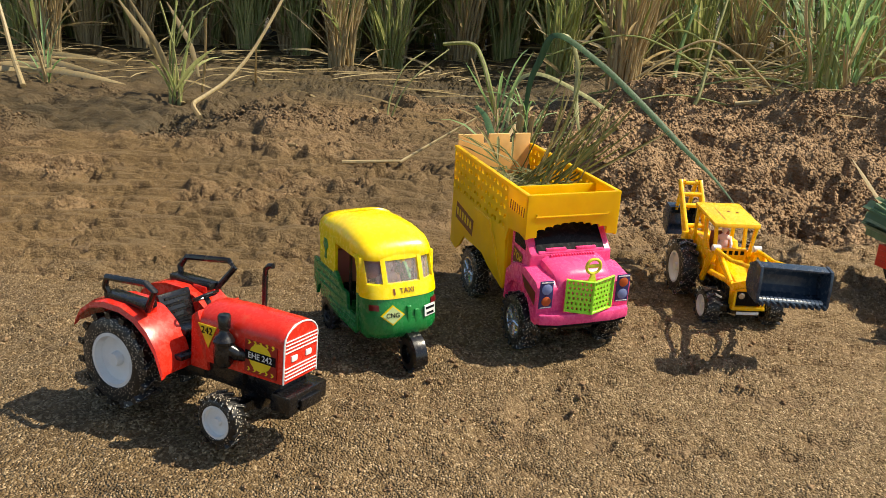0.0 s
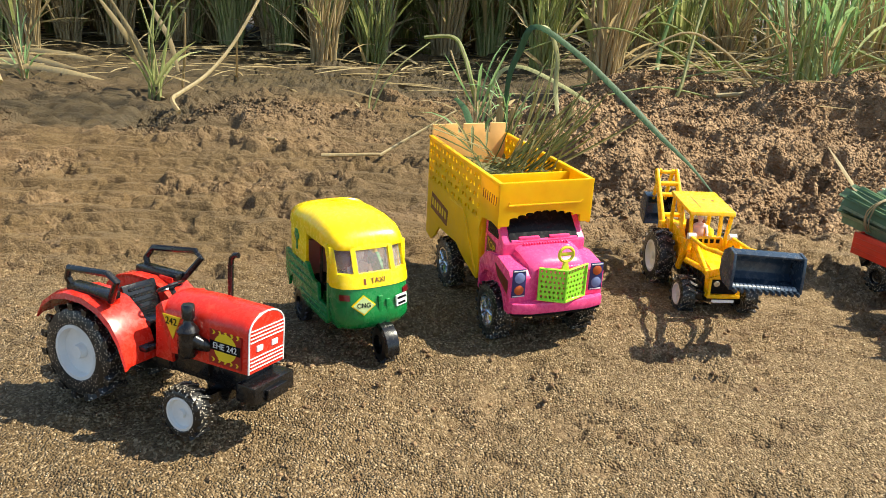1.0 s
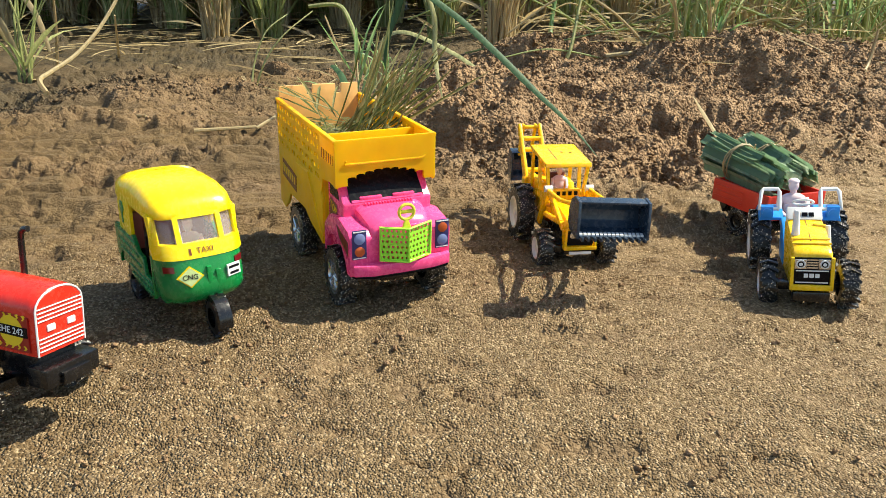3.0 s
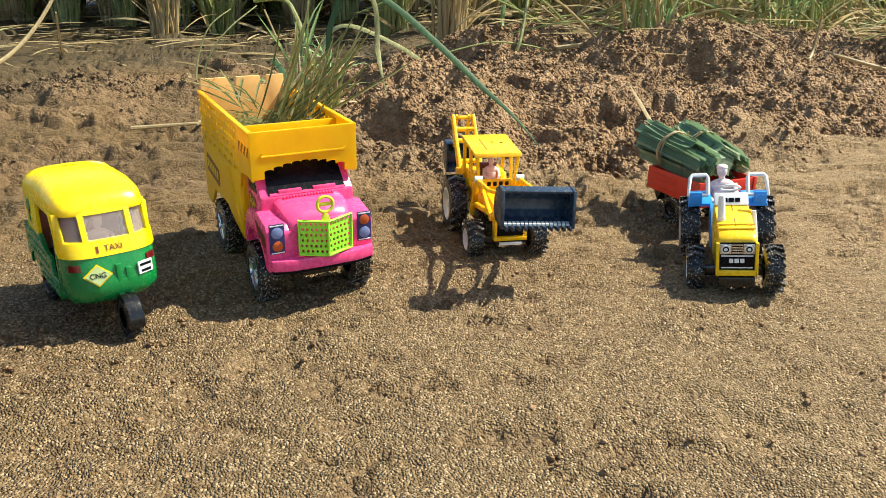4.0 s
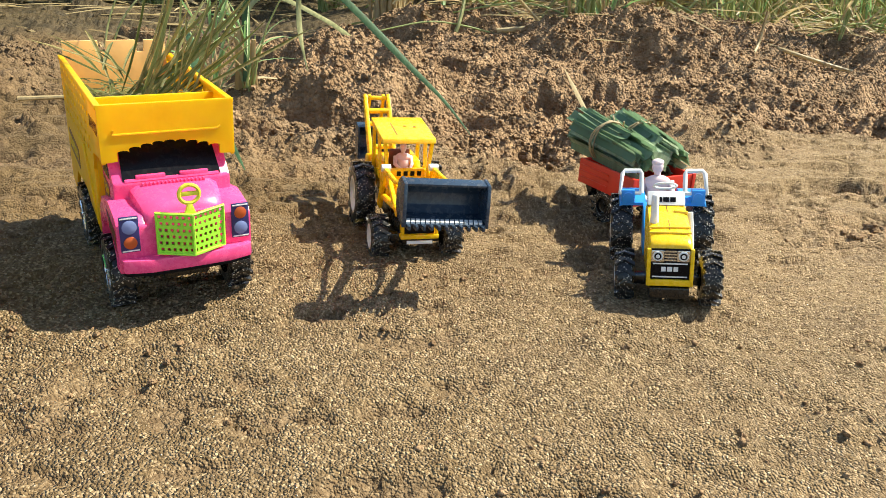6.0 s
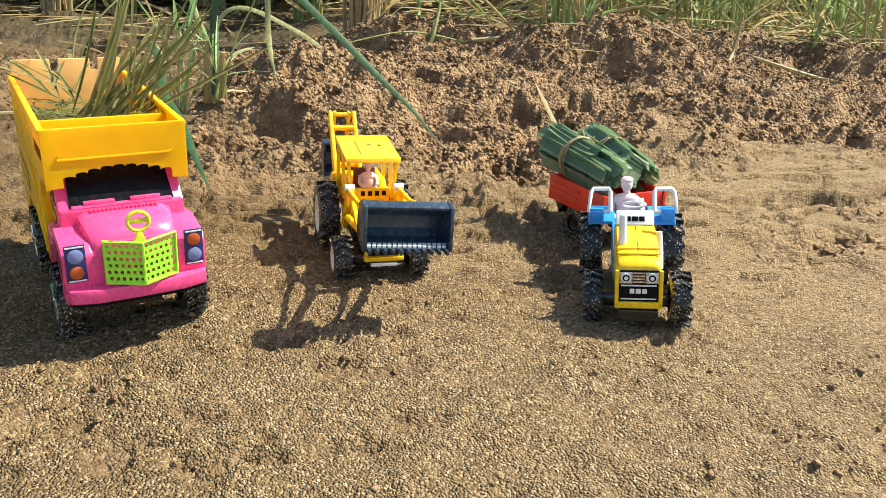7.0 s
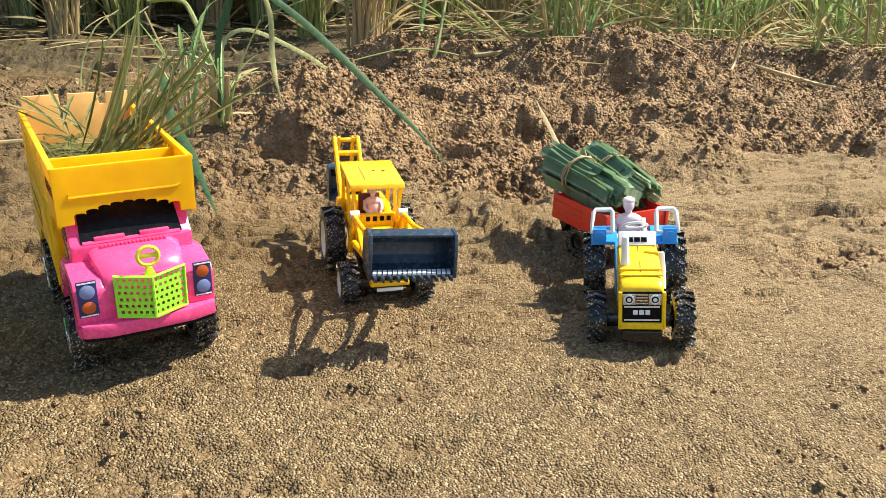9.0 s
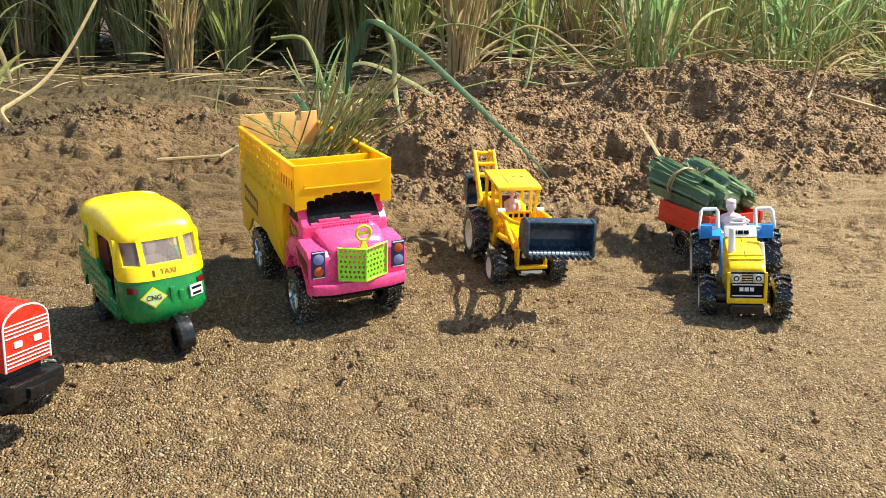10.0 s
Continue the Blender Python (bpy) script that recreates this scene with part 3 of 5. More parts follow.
def doll(name, m, label, h=40.0):
    """A seated toy figure as one plain mesh."""
    bm = bmesh.new()
    k = h / 40.0
    def ell(c, r):
        bmesh.ops.create_uvsphere(bm, u_segments=14, v_segments=10, radius=1, matrix=Matrix.Translation(Vector(c) * k) @ Matrix.Diagonal((r[0] * k, r[1] * k, r[2] * k, 1)))
    ell((0, 0, 15), (5.4, 7.6, 11))
    ell((0.4, 0, 22), (4.8, 8.8, 5))
    ell((0.6, 0, 32.5), (3.9, 3.6, 4.8))
    ell((0, 0, 35.2), (4.2, 4.0, 2.4))
    ell((0, 0, 27.5), (2.2, 2.2, 2.5))
    for s in (-1, 1):
        tube(bm, [Vector(p) * k for p in ((0, s * 8.4, 23), (4, s * 9.6, 15), (12, s * 6.5, 12.5), (15, s * 5.5, 13))], 2.3 * k, 8, 1.6 * k)
        tube(bm, [Vector(p) * k for p in ((0, s * 4, 5), (11, s * 5, 5.5), (14, s * 5, -6))], 3.2 * k, 8, 2.2 * k)
    me = bpy.data.meshes.new(name)
    bmesh.ops.scale(bm, vec=(0.001,) * 3, verts=bm.verts)
    bm.to_mesh(me)
    bm.free()
    me.polygons.foreach_set("use_smooth", [True] * len(me.polygons))
    me.materials.append(M_DOLL)
    ob = new(name, me)
    ob.matrix_basis = m
    return tagged(ob, label, "toy figure")


# ---- truck ----
def truck():
    t = thing("toy_truck", pose(0.1125, 0.541, 0.0, 0.8, 1.5, -71), "toy tipper truck with pink cab, yellow load bed and lime grille", "toy truck")
    def lattice(bm, s):
        """Side wall of the bed with rows of slots cut through its upper rear half."""
        y0, y1 = sorted((s * 34.3, s * 36.5))
        cols, rows = 15, 5
        x0, x1, zb, zt = -150.0, -30.0, 80.0, 116.0
        dx, dz = (x1 - x0) / cols, (zt - zb) / rows
        for i in range(cols):
            for j in range(rows):
                a, b = x0 + i * dx, x0 + (i + 1) * dx
                c, d = zb + j * dz, zb + (j + 1) * dz
                lean = 0.9 if (i + j) % 2 else -0.9
                m0, m1 = a + dx * 0.30 + lean, a + dx * 0.70 + lean
                e, f = c + dz * 0.22, c + dz * 0.70
                prism(bm, [(a, c), (b, c), (b, e), (a, e)], "y", y0, y1)
                prism(bm, [(a, f), (b, f), (b, d), (a, d)], "y", y0, y1)
                prism(bm, [(a, e), (m0 - lean, e), (m0 + lean, f), (a, f)], "y", y0, y1)
                prism(bm, [(m1 - lean, e), (b, e), (b, f), (m1 + lean, f)], "y", y0, y1)
    for s in (-1, 1):
        low = [(-150, 80), (-152, 30), (-138, 27), (-128, 34), (-118, 45), (-75, 46), (-60, 40), (-29, 33), (-26, 40), (-27, 60), (-30, 80)]
        w = one("bed_side", M_TYEL, t, prism, low, "y", *sorted((s * 34.3, s * 36.5)), 0.5, label="yellow side wall with a slotted upper half")
        one("slotted_panel", M_TYEL, w, lattice, s)
        one("side_front", M_TYEL, w, prism, [(-30, 116), (-30, 70), (-24, 84), (-6, 86.5), (6, 85), (6, 117)], "y", *sorted((s * 34.3, s * 36.5)), 0.5)
        one("top_rail", M_TYEL, w, box, -151, 6, *sorted((s * 33.8, s * 37.2)), 115.4, 118, 0.7)
        one("crease", M_TYEL, w, tube, [(-94, s * 36.4, 78), (-60, s * 36.8, 79), (-30, s * 36.6, 38)], 1.0, 6)
        for k in range(7):
            x = -24 + 4 * k
            one("front_slot", M_BROWN, w, prism, [(x, 100), (x + 1.0, 100), (x + 1.6, 107), (x + 0.6, 107)], "y", *sorted((s * 36.3, s * 36.75)))
        st = one("sticker", M_BROWN, w, prism, [(-140, 56), (-98, 52), (-96, 66), (-138, 71)], "y", *sorted((s * 36.2, s * 36.7)), label="dark printed sticker, worn")
        for k in range(6):
            x = -136 + 6.4 * k
            one("sticker_bar", M_YINK, st, prism, [(x, 60 - 0.5 * k), (x + 3.4, 59.6 - 0.5 * k), (x + 3.6, 66 - 0.6 * k), (x + 0.4, 67 - 0.6 * k)], "y", *sorted((s * 36.4, s * 36.95)))
    one("bed_floor", M_TYEL, t, box, -151, -27, -34.5, 34.5, 44, 47, 0.5)
    one("cab_shelf", M_TYEL, t, box, -28, 5, -34.5, 34.5, 98.5, 100, 0.4)
    front = [(-36.5, 118), (-36.5, 86), (-28, 86.5)]
    for k in range(9):
        c = -28 + 56 * (k + 0.5) / 9
        lift = 90.3 + 6.7 * math.cos((k - 4) / 4.6 * 1.4) - 1.2
        front += [(c - 3.1 * math.cos(math.pi * i / 4), lift + 1.0 * math.sin(math.pi * i / 4)) for i in range(5)]
    front += [(28, 86.5), (36.5, 86), (36.5, 118)]
    one("bed_front", M_TYEL, t, prism, front, "x", 4, 6.4, 0.0, label="yellow headboard with a scalloped lower edge over the cab")
    bm = bmesh.new()
    tube(bm, [(6.5, -29, 104), (6.5, -30, 101.5), (6.5, 27, 101.5), (6.5, 29, 103)], 0.7, 6)
    part("moulding", bm, M_TYEL, t)
    one("divider", M_TYEL, t, box, -28.5, -26.5, -34.5, 34.5, 47, 115, 0.5)
    # tailgate with notches
    gate = [(-34, 46), (-34, 127), (-11, 127), (-10.5, 119), (-6, 119), (-5.5, 127), (14, 127), (14.5, 119), (19, 119), (19.5, 127), (34, 127), (34, 46)]
    one("tailgate", M_PEACH, t, prism, gate, "x", -152, -149.5, 0.5, label="pale orange tailgate with notched top")
    # cab
    cab = one("cab", M_PINK, t, prism, [(-25, 34), (-25, 98), (-13.4, 98), (4.5, 78), (9, 74.5), (9, 34)], "y", -32.5, 32.5, 1.6, label="pink plastic cab")
    bonnet = bmesh.new()
    rings = []
    for x, w, z in ((6, 24, 73), (10, 23.8, 73.4), (18, 23, 71.8), (27, 21.5, 68.5), (31.5, 20.5, 64.5), (33, 19.5, 60), (33, 19, 42)):
        rings.append([(x, -w - 3, 41), (x, -w - 1, z - 8), (x, -w, z - 3), (x, -w + 3.5, z - 0.6), (x, -w * 0.4, z), (x, w * 0.4, z), (x, w - 3.5, z - 0.6), (x, w, z - 3), (x, w + 1, z - 8), (x, w + 3, 41)])
    loft(bonnet, rings)
    part("bonnet", bonnet, M_PINK, t, "sloping pink bonnet")
    bm = bmesh.new()
    for k in range(17):
        y = -17 + 2.1 * k
        box(bm, 9.5, 12, y - 0.5, y + 0.5, 72.5, 74.4, 0.2)
    part("bonnet_ribs", bm, M_PINK, t)
    one("nose_panel", M_PINK, t, box, 20, 33.5, -34, 34, 38, 58, 2)
    for s in (-1, 1):
        y0, y1 = sorted((s * 21, s * 36.5))
        one("fender", M_PINK, t, prism, [(-22, 28), (-20, 40), (-12, 47), (2, 50), (14, 47), (22, 38), (25, 31), (33, 31), (33.5, 58), (29, 62.5), (10, 66), (-12, 62), (-24, 52), (-25, 28)], "y", y0, y1, 1.8, label="pink front mudguard")
        lamp = one("headlight_panel", M_BINK, t, box, 33, 34.3, *sorted((s * 25, s * 35)), 44, 64.5, 0.4, label="printed headlight sticker")
        bm = bmesh.new()
        lathe(bm, [(3.9, 0), (3.9, 0.7), (2.6, 1.2), (0.1, 1.3)], (34.2, s * 30, 58.5 if s < 0 else 50), "x", 18)
        part("headlight", bm, M_LENS, lamp)
        bm = bmesh.new()
        lathe(bm, [(3.5, 0), (3.5, 0.7), (2.2, 1.1), (0.1, 1.2)], (34.2, s * 30, 49.5 if s < 0 else 59), "x", 18)
        part("indicator", bm, M_OINK, lamp)
        for a, b in ((44.6, 45.3), (63.2, 63.9)):
            one("lamp_line", M_WINK, lamp, box, 34.2, 34.6, *sorted((s * 25.6, s * 34.4)), a, b, 0)
        one("side_sticker", M_BROWN, t, prism, [(6, 60), (30, 55), (30, 45), (12, 52)], "y", *sorted((s * 36.3, s * 36.75)), label="dark flame-shaped sticker")
        one("door_sticker", M_BROWN, t, prism, [(-20, 52), (-4, 52), (-4, 70), (-20, 72)], "y", *sorted((s * 32.3, s * 32.8)), label="printed door sticker")
        letters("lettering", "TOP", 7.5, plane_at((-12, s * 32.9, 66), (-s, 0, -0.25), (0.1, 0, 1)), M_YINK, t)
        for z in (54.5, 58.5):
            one("sticker_bar", M_WINK, t, box, -18, -7, *sorted((s * 32.3, s * 33.0)), z, z + 1.6, 0)
        one("side_window", M_INK, t, prism, [(-19, 75), (-19, 90), (-9, 90), (0, 78), (0, 75)], "y", *sorted((s * 32.3, s * 32.8)), label="black side window")
        wheel(t, 3, s * 40, 21.5, 21.5, 13, s, M_TYRE, M_CHROME, 0.56, 18, 1.6, 5)
        wheel(t, -96, s * 39, 21.5, 21.5, 13, s, M_TYRE, M_CHROME, 0.56, 18, 1.6, 5)
    # windscreen with scalloped head, on the sloping cab front
    bm = bmesh.new()
    def slope(y, z):
        return (8.4 - (z - 75.5) * 0.90, y, z)
    out = [(-27, 75.5), (27, 75.5), (25.5, 97), (-25.5, 97)]
    a = [bm.verts.new(slope(y, z)) for y, z in out]
    b = [bm.verts.new((p.co.x - 1.2, p.co.y, p.co.z - 1.0)) for p in a]
    n = len(a)
    fs = [bm.faces.new(a), bm.faces.new(b[::-1])] + [bm.faces.new((a[i], b[i], b[(i + 1) % n], a[(i + 1) % n])) for i in range(n)]
    bmesh.ops.recalc_face_normals(bm, faces=fs)
    part("windscreen", bm, M_INK, t, "black windscreen under the scalloped headboard")
    one("windscreen_sill", M_PINK, t, tube, [(7.5, -26, 75), (7.5, 26, 75)], 1.4, 8)
    for y in (-12, 12):
        one("wiper_block", M_PINK, t, box, 5.5, 8.5, y - 8, y + 8, 75, 78, 0.5)
    # grille: two pierced leaves meeting in a ridge
    for s in (-1, 1):
        bm = bmesh.new()
        c, r = 6, 6
        for i in range(c):
            for j in range(r):
                cell = [(i / c, j / r), ((i + 1) / c, (j + 1) / r)]
                (u0, v0), (u1, v1) = cell
                du, dv = (u1 - u0), (v1 - v0)
                q = 0.24
                sh = 0.12 if j % 2 else -0.12
                hole = (u0 + du * (q + sh), u1 - du * (q - sh), v0 + dv * q, v1 - dv * q)
                def put(a0, a1, b0, b1):
                    ps = []
                    for d in (0, -1.4):
                        for uu, vv in ((a0, b0), (a1, b0), (a1, b1), (a0, b1)):
                            ps.append((43 - 5.5 * uu + d, 1.5 + s * 17.5 * uu, 41.5 + 22.5 * vv + 1.5 * uu))
                    v = [bm.verts.new(p) for p in ps]
                    f = [bm.faces.new([v[k] for k in g]) for g in ((0, 1, 2, 3), (7, 6, 5, 4), (0, 4, 5, 1), (1, 5, 6, 2), (2, 6, 7, 3), (3, 7, 4, 0))]
                    bmesh.ops.recalc_face_normals(bm, faces=f)
                put(u0, u1, v0, hole[2])
                put(u0, u1, hole[3], v1)
                put(u0, hole[0], hole[2], hole[3])
                put(hole[1], u1, hole[2], hole[3])
        g = part("grille_leaf", bm, M_LIME, t, "lime green pierced grille")
        bm = bmesh.new()
        tube(bm, [(43.2, 1.5, 41), (37.5, 1.5 + s * 18, 42.5), (37.5, 1.5 + s * 18, 66), (43.2, 1.5, 64.5), (43.2, 1.5, 41)], 1.0, 6)
        part("grille_frame", bm, M_LIME, g)
    one("grille_back", M_PINK, t, box, 32, 35.5, -16, 18, 42, 64, 1)
    bm = bmesh.new()
    tube(bm, [(40, 1 + 5.4 * math.sin(a), 75.5 + 5.2 * math.cos(a)) for a in [6.28318 * i / 22 for i in range(23)]], 1.1, 8)
    ring = part("ornament_ring", bm, M_RING, t, "lemon yellow ring ornament")
    one("ornament_stem", M_RING, ring, prism, [(-2.6, 63), (4.6, 63), (2, 71), (0, 71)], "x", 39, 41, 0.4)
    one("ornament_bar", M_RING, ring, box, 39.4, 40.6, -3.8, 5.8, 74.5, 77, 0.3)
    one("bumper", M_PINK, t, prism, [(28, -37.5), (37, -35), (40.5, -22), (41, 0), (40.5, 22), (37, 35), (28, 37.5)], "z", 32.5, 40.5, 1.6, label="pink front bumper")
    one("bumper_trim", M_INK, t, prism, [(28, -36), (36.4, -34), (39.8, -22), (40.3, 0), (39.8, 22), (36.4, 34), (28, 36)], "z", 30.8, 32.6, 0.3)
    one("chassis", M_BLACK, t, box, -148, 28, -13, 13, 22, 34, 2)
    for x in (3, -96):
        one("axle", M_BLACK, t, tube, [(x, -30, 21.5), (x, 30, 21.5)], 3, 10)
    one("mirror", M_WHITE, t, prism, [(-2, 50), (2, 62), (8, 64), (6, 50)], "y", 36.2, 37.6, 0.5, label="white plastic side piece")
    return t


# ---- backhoe loader ----
def loader():
    t = thing("toy_backhoe_loader", pose(0.2672, 0.5845, 0.0, 0, 0, -87), "yellow plastic toy backhoe loader with raised dark front bucket", "toy loader")
    for s in (-1, 1):
        wheel(t, -74, s * 34, 24.5, 25, 15, s, M_TYRE, M_WHITE, 0.55, 15, 2.4)
        wheel(t, -6, s * 32.5, 15.5, 15.5, 13, s, M_TYRE, M_WHITE, 0.55, 15, 1.6)
    one("chassis", M_BLACK, t, box, -98, 4, -11, 11, 12, 24, 2)
    one("front_axle", M_BLACK, t, box, -10, -2, -18, 18, 11, 18, 1)
    one("engine", M_BLACK, t, box, -44, -2, -9.5, 9.5, 22, 34, 1.5)
    hood = bmesh.new()
    rings = []
    for x, w, z in ((-40, 11.4, 47), (-20, 11.4, 45), (-3, 11.4, 42), (-0.5, 11.6, 41.5), (6, 11.4, 39.5), (8.5, 11.0, 36)):
        low = 33 if x < -1 else 20
        rings.append([(x, -w, low), (x, -w, z - 4), (x, -w + 2, z - 0.8), (x, 0, z), (x, w - 2, z - 0.8), (x, w, z - 4), (x, w, low)])
    loft(hood, rings)
    h = part("hood", hood, M_JYEL, t, "yellow engine bonnet")
    one("grille", M_INK, h, box, 8.0, 9.6, -10.5, 10.5, 22, 34, 0.4, label="dark front grille")
    for y in (-12.0, 12.0):
        one("grille_post", M_JYEL, h, box, 8.8, 11, y - 1, y + 1, 20.5, 37, 0.3)
    for y in (-6.5, 6.5):
        bm = bmesh.new()
        lathe(bm, [(2.6, 0), (2.6, 0.8), (1.6, 1.0), (0.1, 1.1)], (9.4, y, 30.5), "x", 16)
        part("headlight", bm, M_CHROME, h)
    one("grille_head", M_JYEL, h, box, 7.4, 11, -12.8, 12.8, 34.5, 38, 0.6)
    one("grille_sill", M_JYEL, h, box, 6, 11.6, -13.4, 13.4, 18.6, 21.6, 0.5)
    one("number_plate", M_WINK, h, box, 10.4, 11.8, -9, 9, 15.2, 17.4, 0.3)
    # cab
    for s in (-1, 1):
        for p0, p1 in (((-36, 14.5, 48), (-35, 17.2, 75.2)), ((-52, 17, 44), (-57, 17.4, 77.5)), ((-80, 17, 42), (-78, 17.2, 79.5))):
            a, b = Vector((p0[0], s * p0[1], p0[2])), Vector((p1[0], s * p1[1], p1[2]))
            bm = bmesh.new()
            loft(bm, [[q + Vector((dx, dy, 0)) for dx, dy in ((-1.4, -1.2), (1.4, -1.2), (1.4, 1.2), (-1.4, 1.2))] for q in (a, b)])
            part("cab_post", bm, M_JYEL, t)
        one("cab_sill", M_JYEL, t, prism, [(-80, 40), (-80, 44), (-56, 50), (-36, 52), (-35, 48), (-46, 22), (-52, 22), (-46, 45), (-56, 44)], "y", *sorted((s * 15.5, s * 18)), 0.5)
        one("rear_fender", M_JYEL, t, prism, [(-102, 44), (-96, 54), (-62, 54), (-54, 42), (-56, 38), (-66, 40), (-92, 40)], "y", *sorted((s * 10, s * 15.5)), 0.8, label="yellow rear mudguard")
        one("cab_brace", M_JYEL, t, tube, [(-50, s * 17.4, 24), (-36, s * 17, 50)], 1.8, 8)
    roof = one("roof", M_JYEL, t, prism, [(-82, 79.2), (-82, 82.6), (-33, 77.6), (-32, 74.2)], "y", -19.5, 19.5, 0.9, label="flat sloping yellow cab roof")
    one("roof_groove", M_BROWN, roof, prism, [(-70, 80.6), (-70, 81.5), (-42, 78.7), (-42, 77.6)], "y", -7.6, -7.0)
    for x, y in ((-62, 1), (-60, 8)):
        one("roof_pit", M_BROWN, roof, box, x, x + 2, y, y + 2, 79.6, 80.7, 0)
    one("cab_floor", M_JYEL, t, box, -82, -36, -15, 15, 30, 40, 1)
    dash = one("dashboard", M_JYEL, t, box, -40, -35, -12.5, 12.5, 45, 55, 1)
    for k in range(4):
        one("name_bar", M_INK, dash, box, -35.2, -34.7, -8 + 5 * k, -5 + 5 * k, 50, 53.4, 0)
    one("seat", M_BROWN, t, box, -66, -54, -8, 8, 40, 46, 1)
    one("seat_back", M_BROWN, t, box, -68, -65, -8, 8, 44, 62, 1)
    # loader arms and bucket
    for s in (-1, 1):
        y0, y1 = sorted((s * 16, s * 19))
        one("loader_arm", M_JYEL, t, prism, [(-37, 46), (-31, 58.5), (-20, 58.5), (14, 42.5), (54, 62), (56, 57.5), (16, 37), (-20, 52.5), (-27, 53), (-31, 44)], "y", y0, y1, 0.8, label="yellow lifting arm")
        one("lift_cylinder", M_JYEL, t, tube, [(-30, s * 17.5, 36), (12, s * 17.5, 42)], 2.4, 10)
        one("arm_pin", M_WHITE, t, tube, [(-28, s * 14, 58), (-28, s * 20.5, 58)], 2.6, 12)
        one("tilt_cylinder", M_JYEL, t, tube, [(-22, s * 17.5, 57), (4, s * 17.5, 58), (54, s * 17.5, 68)], 1.7, 10)
    one("arm_crossbar", M_JYEL, t, tube, [(14, -17, 41), (14, 17, 41)], 2.4, 10)
    sec = [(71, 75.5), (63, 77), (57, 73), (54.5, 66), (55.5, 58), (60, 52.5), (75, 50.5), (75, 52), (61, 54.5), (57.4, 59), (56.4, 66), (58.6, 71.6), (63.6, 75.0), (71, 74.0)]
    bk = one("bucket", M_NAVY, t, prism, sec, "y", -25.5, 25.5, 0.3, label="dark navy front bucket")
    for s in (-1, 1):
        one("bucket_side", M_NAVY, bk, prism, [(72, 75.8), (63, 77.6), (56, 73.5), (53.6, 66), (54.6, 57.5), (60, 51.8), (76, 50), (74.5, 64)], "y", *sorted((s * 24.6, s * 26.8)), 0.4)
    for k in range(11):
        y = -23 + 4.6 * k
        one("bucket_tooth", M_NAVY, bk, prism, [(74, y - 1.3), (79.5, y - 0.8), (79.5, y + 0.8), (74, y + 1.3)], "z", 49.4, 52.0, 0.3)
    for k in range(16):
        y = -22.6 + 3.0 * k
        one("edge_stripe", M_WINK, bk, prism, [(68.5, y), (74.4, y - 1.4), (74.4, y + 0.8), (68.5, y + 2.2)], "z", 51.2, 53.2, 0)
    bk.matrix_basis = Matrix.Translation((0, 0, 0.063)) @ Matrix.Rotation(radians(-3), 4, "X") @ Matrix.Translation((0, 0, -0.063))
    # backhoe, swung a little to the right
    q = -5.0
    for s in (-1, 1):
        one("boom", M_JYEL, t, prism, [(-96, 40), (-136, 86), (-139, 89.5), (-143, 88), (-142, 84), (-108, 36)], "y", *sorted((q + s * 8, q + s * 11)), 0.8, label="yellow backhoe boom plate")
        one("dipper", M_JYEL, t, prism, [(-138, 88), (-142, 89), (-154, 58), (-150, 56)], "y", *sorted((q + s * 4.5, q + s * 7)), 0.6)
        one("stabiliser", M_JYEL, t, prism, [(-98, 50), (-106, 48), (-108, 30), (-100, 24), (-94, 36)], "y", *sorted((s * 14, s * 19)), 1)
        one("rear_bucket_side", M_NAVY, t, prism, [(-146, 60), (-158, 62), (-166, 50), (-160, 36), (-148, 32), (-146, 46)], "y", *sorted((q + s * 12, q + s * 13.5)), 0.3)
    for x, z in ((-112, 52), (-124, 68), (-131, 77)):
        one("boom_rung", M_JYEL, t, tube, [(x, q - 9, z), (x, q + 9, z)], 2.2, 10)
    one("boom_pin", M_JYEL, t, tube, [(-140, q - 11, 86), (-140, q + 11, 86)], 1.8, 10)
    one("backhoe_bucket", M_NAVY, t, prism, [(-146, 60), (-158, 62), (-166, 50), (-160, 36), (-148, 32), (-150, 35), (-158, 40), (-161, 50), (-156, 57)], "y", q - 13, q + 13, 0.6, label="dark rear digging bucket")
    one("slew_post", M_JYEL, t, box, -112, -96, -12, 12, 24, 48, 1.2)
    return t


